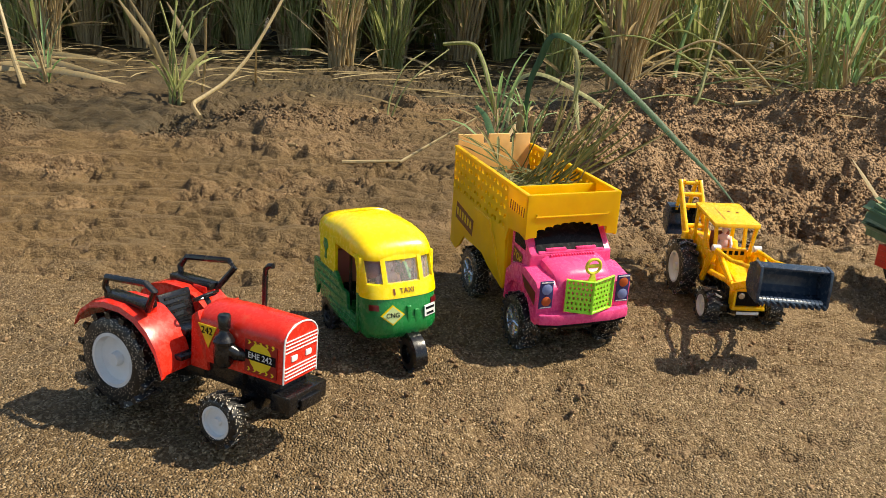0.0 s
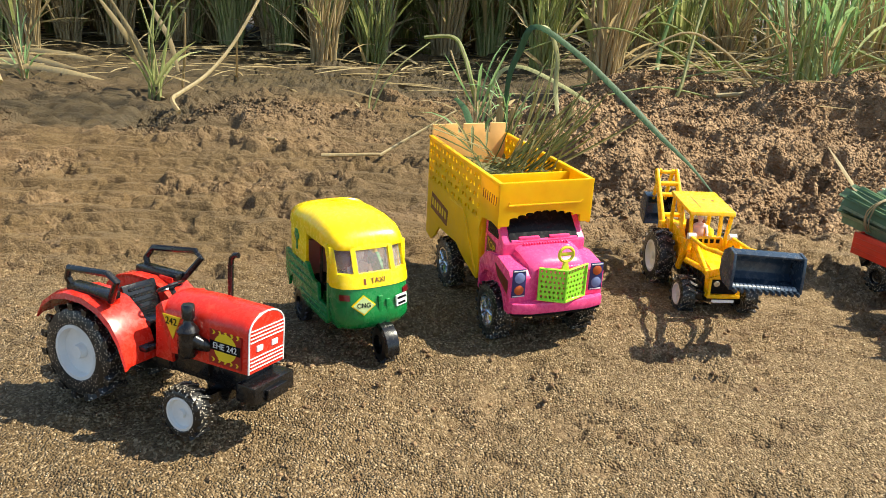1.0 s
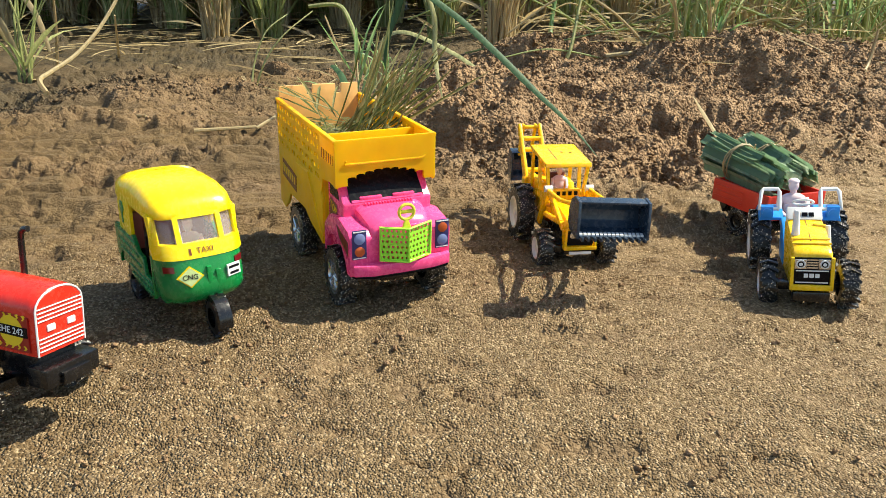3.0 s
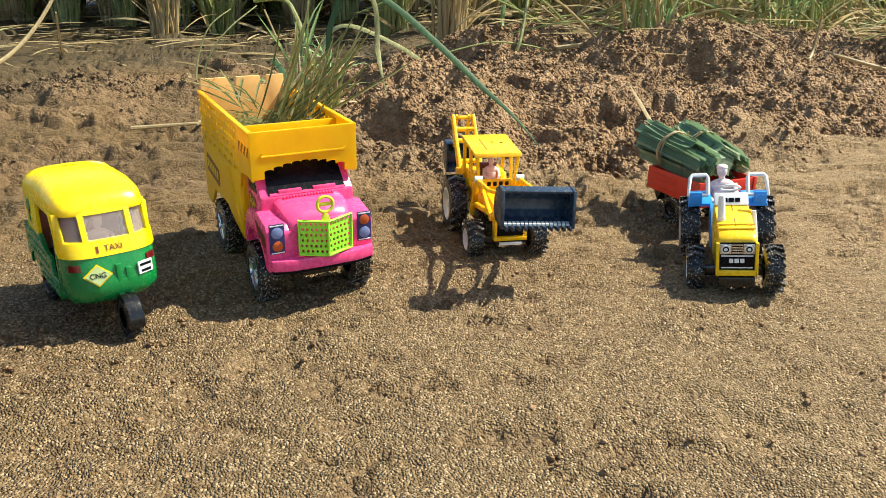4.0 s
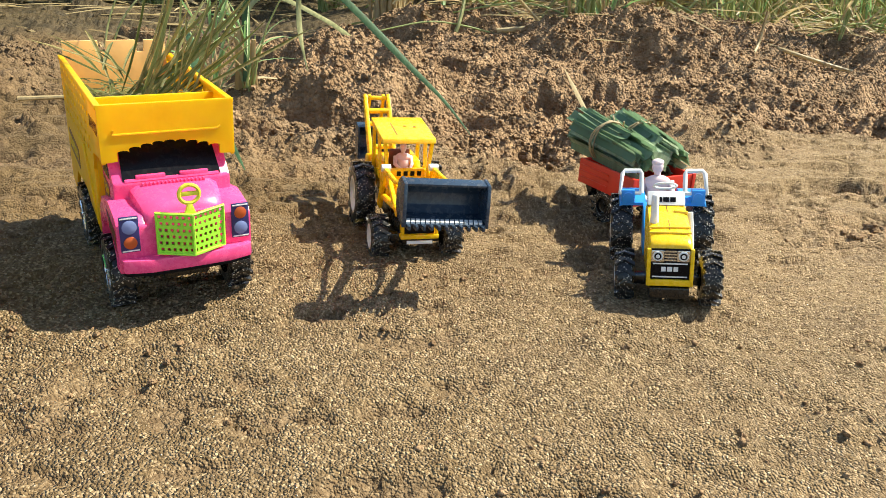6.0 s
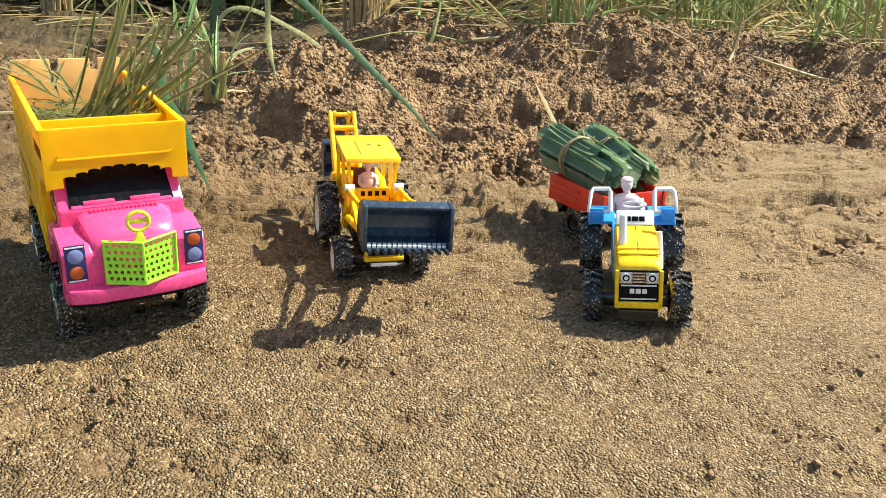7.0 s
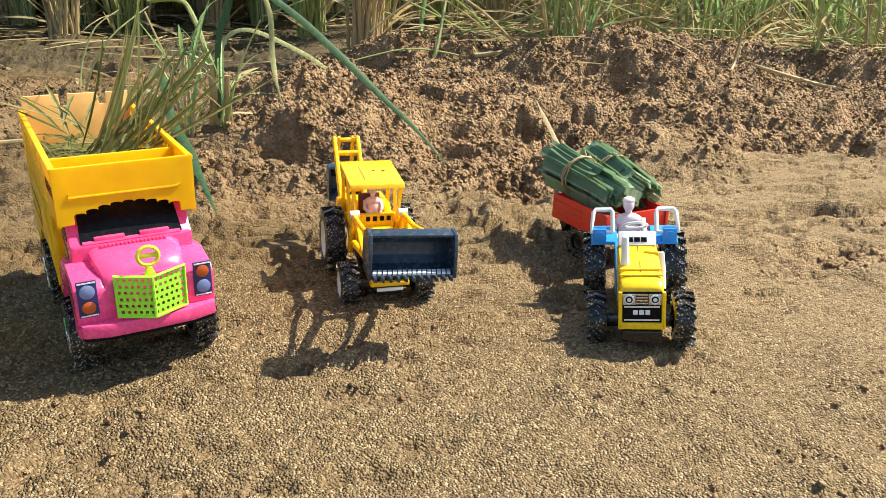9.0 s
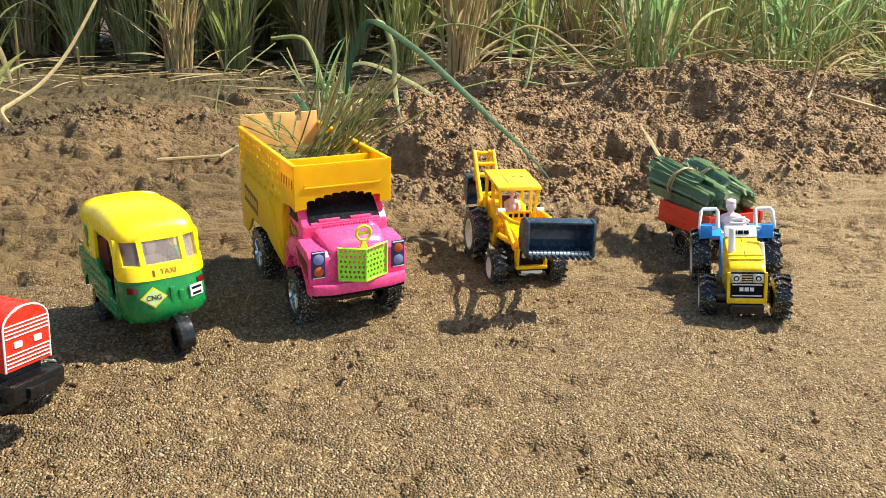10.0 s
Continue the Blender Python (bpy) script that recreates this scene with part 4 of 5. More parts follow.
# ---- yellow tractor ----
def yellow_tractor():
    t = thing("toy_tractor", pose(0.4120, 0.4860, -0.001, 6.0, -1.0, -112.5) @ Matrix.Scale(1.05, 4), "small yellow and blue toy tractor with white rails, pulling a trailer", "toy tractor")
    for s in (-1, 1):
        wheel(t, -18, s * 31.5, 17, 17, 12, s, M_TYRE, M_WHITE, 0.5, 15, 1.8)
        wheel(t, -88, s * 33.5, 25, 25, 15, s, M_TYRE, M_WHITE, 0.55, 16, 2.2)
    h = bmesh.new()
    rings = []
    for x, w, z in ((-50, 12.2, 55), (-30, 12.4, 52.5), (-12, 12.4, 49), (-3, 12.4, 46.5), (0.5, 12.2, 44.5), (1.2, 12.0, 43.0), (1.2, 12.0, 20)):
        rings.append([(x, -w, 20), (x, -w, z - 3), (x, -w + 1, z - 0.8), (x, -w + 3, z), (x, 0, z + 0.3), (x, w - 3, z), (x, w - 1, z - 0.8), (x, w, z - 3), (x, w, 20)])
    loft(h, rings)
    hood = part("hood", h, M_YYEL, t, "yellow plastic bonnet")
    for x, z in ((-8, 48.6), (-14, 50)):
        one("hood_rib", M_YYEL, hood, tube, [(x, -12, z), (x, 12, z)], 0.7, 6)
    one("hood_seam", M_BROWN, hood, tube, [(-44, 0, 54.6), (-12, 0, 49.4)], 0.35, 5)
    one("hood_fin", M_YYEL, hood, tube, [(-36, 4, 53.5), (-34, 12, 53)], 1.4, 6)
    fr = one("grille_frame", M_YYEL, hood, box, 0, 3.2, -13.2, 13.2, 19, 23, 0.6)
    for s in (-1, 1):
        one("grille_frame", M_YYEL, hood, box, 0, 3.2, *sorted((s * 11.2, s * 13.4)), 19, 42, 0.6)
        lamp = one("headlight_panel", M_CHROME, hood, box, 0.8, 2.2, *sorted((s * 3.6, s * 11)), 34, 41, 0.4, label="silver headlight surround")
        bm = bmesh.new()
        lathe(bm, [(2.9, 0), (2.9, 0.7), (2.2, 0.8), (2.2, 0.5), (1.2, 0.5), (1.2, 1.1), (0.1, 1.2)], (2.1, s * 7.3, 37.6), "x", 18)
        part("headlight", bm, M_WINK, lamp)
        one("headlight_ring", M_INK, lamp, lathe, [(2.0, 0.7), (2.0, 1.0), (1.3, 1.0)], (2.1, s * 7.3, 37.6), "x", 18)
    one("grille", M_INK, hood, box, 0.6, 1.9, -11, 11, 23, 42, 0.3, label="dark printed grille")
    for k in range(4):
        one("grille_bar", M_CHROME, hood, box, 1.7, 2.1, -3.4, 3.4, 34.5 + 1.8 * k, 35.5 + 1.8 * k, 0)
    for a, b in ((-5, -2.4), (-1.6, 1.2), (2, 4.6)):
        one("name_bar", M_WINK, hood, box, 1.8, 2.2, a, b, 28, 30.8, 0)
    for z in (24.2, 32.4):
        one("grille_line", M_WINK, hood, box, 1.8, 2.1, -10, 10, z, z + 0.8, 0)
    one("front_weight", M_BLACK, t, box, -10, 4.5, -11.5, 11.5, 11.5, 18.5, 1.2)
    one("engine", M_BLACK, t, box, -52, -4, -9, 9, 14, 24, 1.5)
    one("front_axle", M_BLACK, t, box, -22, -14, -24, 24, 13, 19, 1)
    one("gearbox", M_BLUE, t, box, -96, -46, -9, 9, 16, 34, 1.5)
    dash = one("dash_panel", M_WHITE, t, prism, [(-52, 52), (-55, 60.5), (-51, 62.5), (-44, 55)], "y", -11.5, 11.5, 1.0, label="white dashboard panel with dark printing")
    for a, b in ((-6.4, -2.6), (-1.9, 1.7), (2.4, 5.8)):
        one("name_bar", M_INK, dash, prism, [(-47.8, 58.6), (-46.0, 56.3), (-45.4, 57.2), (-47.2, 59.5)], "y", a, b)
    one("exhaust", M_WHITE, t, lathe, [(2.6, 0), (2.8, 1), (2.4, 3), (2.2, 16), (1.6, 17.5), (0.1, 17.6)], (-22, -8.5, 50.5), "z", 16, label="stubby off-white exhaust")
    one("side_pipe", M_WHITE, t, tube, [(-40, 14, 52), (-38, 15, 40), (-34, 15, 30)], 2, 8)
    for s in (-1, 1):
        one("side_step", M_BLUE, t, prism, [(-70, 20), (-46, 20), (-46, 34), (-58, 46), (-70, 50)], "y", *sorted((s * 8.5, s * 13)), 1)
        bm = bmesh.new()
        rings = []
        for i in range(8):
            a = radians(140 - i * 12)
            x, z = -88 + 29 * math.cos(a), 25 + 28.5 * math.sin(a)
            rings.append([(x, s * 11, z), (x, s * 27, z), (x, s * 28, z - 2.6), (x, s * 26, z - 2), (x, s * 11, z - 2)])
        loft(bm, rings)
        part("fender", bm, M_BLUE, t, "bright blue mudguard")
        one("fender_lamp_box", M_BLUE, t, box, -78, -71, *sorted((s * 18, s * 27)), 48, 57.5, 1.4, label="blue lamp housing")
        bm = bmesh.new()
        lathe(bm, [(3.2, 0), (3.2, 1), (0.1, 1.3)], (-71.2, s * 22.5, 52.6), "x", 16)
        part("fender_lamp", bm, M_BLUE, t)
        bm = bmesh.new()
        y0, y1 = s * 14, s * 28
        tube(bm, [(-73, y0, 55), (-78, y0, 67), (-80, y0 + s, 68.5), (-80, y1 - s * 3, 68.5), (-78, y1 - s * 1.5, 67), (-73, y1, 55), (-73, y0, 55)], 1.5, 8)
        part("rail", bm, M_WHITE, t, "white plastic fender rail")
    one("seat", M_BLUE, t, box, -104, -84, -10, 10, 34, 42, 1.5)
    one("steering_wheel", M_WHITE, t, tube, [(-58 + 2.5 * math.cos(a), 7 * math.sin(a), 64 + 2.5 * math.cos(a)) for a in [6.28318 * i / 18 for i in range(19)]], 0.8, 6)
    one("drawbar", M_BLACK, t, tube, [(-100, 0, 18), (-122, 4, 18)], 2.4, 8)
    return t


# ---- trailer and its load ----
def trailer():
    t = thing("toy_trailer", pose(0.4725, 0.6265, 0.0, 0, 0, -74), "open red plastic toy trailer loaded with bundles of green leaves", "toy trailer")
    one("floor", M_TRED, t, box, -68, -1, -30, 30, 27, 30, 0.6)
    one("front_board", M_TRED, t, box, -2.6, 0, -31, 31, 25, 47, 0.6)
    one("tail_board", M_TRED, t, box, -69, -66.4, -31, 31, 27, 47, 0.6)
    for s in (-1, 1):
        w = one("side_board", M_TRED, t, box, -68.5, -0.5, *sorted((s * 29, s * 31.4)), 27, 47.4, 0.6)
        for z in (32, 37, 42):
            one("board_rib", M_TRED, w, box, -66, -30, *sorted((s * 31.2, s * 32.2)), z - 0.8, z + 0.8, 0.3)
        one("corner_post", M_TRED, w, box, -3, 0.8, *sorted((s * 29, s * 32.4)), 24, 47.8, 0.5)
        one("wheel_guard", M_BLACK, t, prism, [(-60, 27), (-54, 18), (-50, 26)], "y", *sorted((s * 20, s * 30)), 0.5)
        wheel(t, -38, s * 28, 14, 14, 9, s, M_TYRE, M_BLACK, 0.5, 14, 1.4)
    one("axle", M_BLACK, t, box, -44, -32, -24, 24, 12, 27, 1)
    one("drawbar", M_BLACK, t, tube, [(-20, 0, 22), (16, 6, 20), (26, 8, 19)], 2.6, 8)
    return t


def ribbon(bm, p0, p1, w, sag, seg=5, fold=0.25, twist=0.0, up=(0, 0, 1), blunt=False):
    """A folded leaf strip from p0 to p1."""
    p0, p1 = Vector(p0), Vector(p1)
    d = (p1 - p0).normalized()
    side = d.cross(Vector(up)).normalized()
    rows = []
    for i in range(seg + 1):
        u = i / seg
        c = p0.lerp(p1, u) + Vector(up) * sag * 4 * u * (1 - u)
        k = side * math.cos(twist * u) + d.cross(side) * math.sin(twist * u)
        ww = w if blunt else w * min(1, 0.4 + 3 * u, 4 * (1 - u) + 0.12)
        n = k.cross(d)
        rows.append([bm.verts.new(c - k * ww / 2 + n * fold * ww), bm.verts.new(c), bm.verts.new(c + k * ww / 2 + n * fold * ww)])
    for a, b in zip(rows, rows[1:]):
        for j in range(2):
            bm.faces.new((a[j], a[j + 1], b[j + 1], b[j]))


def leaf_bundle(a, b, r, seed, label):
    """Cut leaf blades tied round the middle; a and b are the ends of its axis in metres."""
    rnd = random.Random(seed)
    a, b = Vector(a), Vector(b)
    t = thing("leaf_bundle", Matrix.Translation(a), label, "leaf bundle", "bundles on the trailer")
    d = (b - a).normalized()
    u = d.orthogonal().normalized()
    if u.z < 0:
        u = -u
    v = d.cross(u)
    bm = bmesh.new()
    L = (b - a).length * 1000
    for k in range(95):
        ang, rad = rnd.random() * 6.283, r * math.sqrt(rnd.random()) * (1.0 if k > 30 else 0.6)
        o = (u * math.cos(ang) + v * math.sin(ang)) * rad
        out = o.normalized() if o.length > 0 else u
        s0, s1 = rnd.uniform(-3, 9), L + rnd.uniform(-46, 4)
        out = (out + Vector((rnd.uniform(-0.6, 0.6), rnd.uniform(-0.6, 0.6), rnd.uniform(-0.6, 0.6)))).normalized()
        p, q = d * s0 + o * 1.15, d * s1 + o * 0.95
        ribbon(bm, p, q, rnd.uniform(6, 13), rnd.uniform(-2.5, 1.0), 5, rnd.uniform(0.08, 0.28), rnd.uniform(-0.25, 0.25), out, True)
    part("foliage", bm, M_BUNDLE, t, "green cut leaf blades")["kind"] = "stuff"
    core = bmesh.new()
    tube(core, [d * (8 + (L - 40) * i / 6) for i in range(7)], r * 0.6, 12)
    part("core", core, M_BUNDLE, t)
    bm = bmesh.new()
    for k in range(3):
        s = L * 0.40 + k * 2.2
        tube(bm, [d * (s + rnd.uniform(-1, 1)) + (u * math.cos(g) + v * math.sin(g)) * (r * 1.16 + rnd.uniform(-0.8, 0.8)) for g in [6.283 * i / 16 for i in range(17)]], 0.7, 5)
    for k in range(4):
        g = rnd.uniform(-0.6, 0.6)
        e = d * (L * 0.4) + (u * math.cos(g) + v * math.sin(g)) * r * 1.15
        tube(bm, [e, e + u * rnd.uniform(2, 6) + v * rnd.uniform(-9, 9) + d * rnd.uniform(-6, 6)], 0.7, 5)
    part("tie", bm, M_STRAW, t, "tie of twisted dry grass")
    return t


def truck_load():
    rnd = random.Random(5)
    t = thing("grass_load", pose(0.1125, 0.541, 0.0, 0.8, 1.5, -71) @ Matrix.Translation((-0.088, 0, 0)), "heap of cut grass and straw stems in the truck bed", "grass")
    bm = bmesh.new()
    for k in range(130):
        x, y = rnd.uniform(-44, 48), rnd.uniform(-30, 30)
        z = 90 + rnd.uniform(0, 14) + max(0, x) * 0.16
        a = rnd.uniform(0, 6.283)
        l = rnd.uniform(20, 46)
        p = Vector((x, y, z))
        q = Vector((max(-58, min(57, x + l * math.cos(a))), max(-32.5, min(32.5, y + l * math.sin(a))), z + rnd.uniform(-3, 8)))
        ribbon(bm, p, q, rnd.uniform(1.2, 3.0), rnd.uniform(0, 3), 3, 0.2)
    for k in range(36):
        x, y = rnd.uniform(8, 50), rnd.uniform(-10, 24)
        p = Vector((x, y, 101 + rnd.uniform(-2, 8)))
        a = rnd.gauss(1.45, 0.6)
        tilt = rnd.uniform(0.25, 1.2)
        l = rnd.uniform(45, 112)
        q = p + Vector((math.cos(a) * math.sin(tilt) * 0.7, math.sin(a) * math.sin(tilt), math.cos(tilt))) * l
        ribbon(bm, p, q, rnd.uniform(1.5, 3.2), rnd.uniform(-4, 5), 5, 0.25, rnd.uniform(-0.5, 0.5), (0.6, 0.5, 0.3))
    for k in range(9):
        p = Vector((rnd.uniform(-20, 30), rnd.uniform(-26, 4), 110 + rnd.uniform(-2, 6)))
        a = rnd.uniform(2.6, 4.6)
        q = p + Vector((math.cos(a), math.sin(a), rnd.uniform(0.15, 0.7))) * rnd.uniform(30, 62)
        ribbon(bm, p, q, rnd.uniform(1.4, 3.0), rnd.uniform(0, 5), 4, 0.25)
    part("cut_grass", bm, M_LOAD, t)["kind"] = "stuff"
    # packed lower heap
    bm = bmesh.new()
    bmesh.ops.create_grid(bm, x_segments=26, y_segments=16, size=1, matrix=Matrix.Translation((-2, 0, 91)) @ Matrix.Diagonal((57, 33, 1, 1)))
    for vv in bm.verts:
        vv.co.z += 5 * noise.noise(vv.co * 0.09) + 4 * noise.noise(vv.co * 0.3)
    part("heap", bm, M_LOAD, t)
    return t


red_tractor()
rickshaw()
truck()
loader()
yellow_tractor()
trailer()
doll("toy_driver", pose(0.4120, 0.4860, -0.001, 6.0, -1.0, -112.5) @ Matrix.Scale(1.05, 4) @ pose(-0.090, -0.003, 0.035), "pale pink plastic driver figure on the yellow tractor", 42)
doll("toy_driver", pose(0.2672, 0.5845, 0.0, 0, 0, -87) @ pose(-0.062, 0.002, 0.042), "pale plastic driver figure in the loader cab", 27)
doll("toy_driver", pose(-0.0025, 0.4835, 0.0, 0, 0, -60) @ pose(-0.027, 0, 0.038), "pale plastic driver figure inside the rickshaw", 34)
leaf_bundle((0.437, 0.724, 0.064), (0.458, 0.626, 0.057), 15.0, 1, "tied bundle of dark green leaf blades on the red trailer")
leaf_bundle((0.484, 0.752, 0.062), (0.491, 0.650, 0.054), 12.5, 2, "tied bundle of green leaf blades behind the tractor driver")
truck_load()


# ---- ground ----
def lattice_noise(x, y, seed):
    xi, yi = np.floor(x).astype(np.int64), np.floor(y).astype(np.int64)
    u, v = x - xi, y - yi
    u, v = u * u * u * (u * (6 * u - 15) + 10), v * v * v * (v * (6 * v - 15) + 10)
    def h(a, b):
        n = (a * 374761393 + b * 668265263 + seed * 974634777) & 0x7FFFFFFF
        n = ((n ^ (n >> 13)) * 1274126177) & 0x7FFFFFFF
        return ((n ^ (n >> 16)) & 0xFFFF) / 65535.0
    return (h(xi, yi) * (1 - u) + h(xi + 1, yi) * u) * (1 - v) + (h(xi, yi + 1) * (1 - u) + h(xi + 1, yi + 1) * u) * v


def fbm(x, y, scale, octaves, seed, gain=0.5):
    a, s, t = 1.0, 0.0, 0.0
    for k in range(octaves):
        c, d = math.cos(0.7 * k), math.sin(0.7 * k)
        s = s + a * lattice_noise((x * c - y * d) * scale, (x * d + y * c) * scale, seed + k)
        t += a
        a *= gain
        scale *= 2.03
    return s / t


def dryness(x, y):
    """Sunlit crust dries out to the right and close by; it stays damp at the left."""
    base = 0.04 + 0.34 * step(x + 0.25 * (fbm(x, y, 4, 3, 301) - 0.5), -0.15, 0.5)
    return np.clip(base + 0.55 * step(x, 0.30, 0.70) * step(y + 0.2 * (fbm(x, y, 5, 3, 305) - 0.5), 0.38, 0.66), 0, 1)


def sandiness(x, y):
    """Loose grains lie in front; behind at the left the mud has dried smooth."""
    return 1 - 0.85 * step(y + 0.25 * (fbm(x, y, 5, 3, 311) - 0.5), 0.50, 0.72) * (1 - 0.8 * step(x, 0.15, 0.40))


def step(x, a, b):
    u = np.clip((x - a) / (b - a), 0, 1)
    return u * u * (3 - 2 * u)


def dug(x, y):
    """How broken the ground is: 0 on the smooth sand, 1 in the dug-over strip behind the toys."""
    edge = 0.80 + 0.16 * step(x, 0.45, 0.75) + 0.10 * (fbm(x, y, 5, 3, 40) - 0.5)
    strip = step(y, edge, edge + 0.12) * (1 - step(y, 1.62, 1.95)) * step(x, 0.02, 0.24) * (1 - 0.55 * step(x, 1.3, 1.7))
    left = 0.55 * step(y, 1.1, 1.3) * (1 - step(y, 1.7, 1.95)) * (1 - step(x, 0.0, 0.2)) * step(fbm(x, y, 5.0, 3, 44) + 0.12 * np.exp(-(((x + 0.33) / 0.2) ** 2 + ((y - 1.5) / 0.16) ** 2)), 0.48, 0.58)
    near = 0.34 * step(fbm(x, y * 1.5, 8, 4, 47), 0.555, 0.64) * step(y, 0.60, 0.72)
    spot = 0.55 * np.exp(-(((x - 0.68) / 0.08) ** 2 + ((y - 0.62) / 0.06) ** 2)) + 0.5 * np.exp(-(((x - 0.70) / 0.10) ** 2 + ((y - 0.93) / 0.05) ** 2))
    return np.maximum(np.maximum(strip, left), np.maximum(near, spot))


def wetness_and_shade(x, y):
    """Dark mud under the crop, with the shade between clumps painted in, and in the low ground at the left."""
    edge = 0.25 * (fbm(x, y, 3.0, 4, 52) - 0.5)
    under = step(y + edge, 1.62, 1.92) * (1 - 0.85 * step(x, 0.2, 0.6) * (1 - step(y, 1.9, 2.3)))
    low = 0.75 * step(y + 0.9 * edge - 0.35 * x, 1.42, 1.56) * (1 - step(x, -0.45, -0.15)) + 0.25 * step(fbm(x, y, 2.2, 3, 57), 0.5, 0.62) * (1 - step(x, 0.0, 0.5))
    base = 0.42 * step(fbm(x * 0.7, y * 1.6, 12, 3, 59), 0.42, 0.56) * np.exp(-(((x - 0.27) / 0.16) ** 2 + ((y - 0.95) / 0.11) ** 2))
    return np.clip(np.maximum(np.maximum(under, low), base), 0, 1)


def chips(x, y):
    """Small broken places in the sand crust, in loose groups."""
    group = step(fbm(x, y, 4.5, 2, 141), 0.46, 0.62)
    return step(fbm(x * 0.9, y * 1.7, 34, 4, 143, 0.58), 0.59, 0.645) * (0.25 + 0.75 * group)


def scuffed(x, y):
    """Loose patches kicked up in the sand in front, most of all round the red tractor."""
    wheel_marks = np.exp(-(((x + 0.05) / 0.13) ** 2 + ((y - 0.335) / 0.05) ** 2))
    return np.clip(0.8 * step(fbm(x * 0.8, y * 1.3, 9, 3, 431), 0.54, 0.64) + 0.9 * wheel_marks, 0, 1) * (1 - step(y, 0.62, 0.75)) + 0.25 * (sandiness(x, y) - 0.15)


PITS = ((0.279, 1.246, 0.06, 0.035), (0.155, 0.935, 0.045, 0.03), (0.60, 1.21, 0.06, 0.04), (0.429, 0.834, 0.05, 0.03), (0.382, 0.975, 0.055, 0.055), (0.22, 1.03, 0.05, 0.03), (0.50, 1.03, 0.05, 0.03))


def height(x, y):
    d = dug(x, y)
    far = step(y, 0.5, 0.85)
    z = 0.012 * (fbm(x, y, 3.2, 2, 1) - 0.5) + 0.0045 * (fbm(x, y, 14, 3, 5) - 0.5)
    # worn crust: shallow chips with sharp rims, drawn out along x
    crust = fbm(x * 0.7, y * 1.5, 24, 5, 60, 0.6)
    z = z - (0.0015 + 0.006 * far) * step(crust, 0.545, 0.625) + 0.004 * far * (fbm(x * 0.6, y * 1.6, 40, 3, 66, 0.6) - 0.5)
    z = z - (0.005 + 0.003 * far) * chips(x, y)
    # flaking mud crust at the left behind
    mud = (1 - sandiness(x, y)) / 0.85
    z = z - mud * (0.0068 * step(fbm(x * 0.35, y * 1.8, 26, 5, 401, 0.62), 0.525, 0.54) + 0.004 * step(fbm(x * 0.4, y * 1.7, 60, 3, 405, 0.6), 0.55, 0.57))
    z = z + scuffed(x, y) * 0.014 * (fbm(x * 0.8, y * 1.2, 40, 5, 421, 0.62) - 0.5)
    z = z + 0.0026 * (fbm(x, y, 80, 3, 9, 0.6) - 0.5) + 0.0018 * sandiness(x, y) * (lattice_noise(x * 260, y * 260, 71) - 0.5)
    # dug strip: rough heaves torn into shelves, with crumbly lips
    wx = x + 0.050 * (fbm(x, y, 16, 4, 201, 0.55) - 0.5)
    wy = y + 0.050 * (fbm(x, y, 16, 4, 207, 0.55) - 0.5)
    heave = 0.215 * (fbm(wx * 0.55, wy * 1.2, 7.0, 4, 21, 0.5) - 0.49)
    q = 0.021
    fl = np.floor(heave / q)
    heave = 0.45 * heave + 0.55 * q * (fl + step(heave / q - fl, 0.62, 0.98))
    knob = 0.020 * (fbm(wx * 0.7, wy * 1.2, 44, 3, 231, 0.55) - 0.5) + 0.005 * (np.abs(fbm(x, y, 75, 3, 29, 0.55) - 0.5) * 2 - 0.18)
    hole = 0.0 * x
    for px, py, rx, ry in PITS:
        wob = 0.11 * (fbm(x, y, 26, 4, 95, 0.6) - 0.5)
        hole = np.maximum(hole, 1 - step(np.hypot((x - px) / rx, (y - py) / ry) + wob * 14, 0.55, 1.0))
    z = z + d * (heave + knob - 0.050 * hole + 0.005 * (fbm(x, y, 150, 2, 33) - 0.5))
    return z + 0.05 * step(y, 1.1, 1.65) * step(x, 0.05, 0.5)


def axis_steps(*runs):
    out = []
    for a, b, s in runs:
        out.append(np.arange(a, b, s))
    out.append(np.array([runs[-1][1]]))
    return np.concatenate(out)


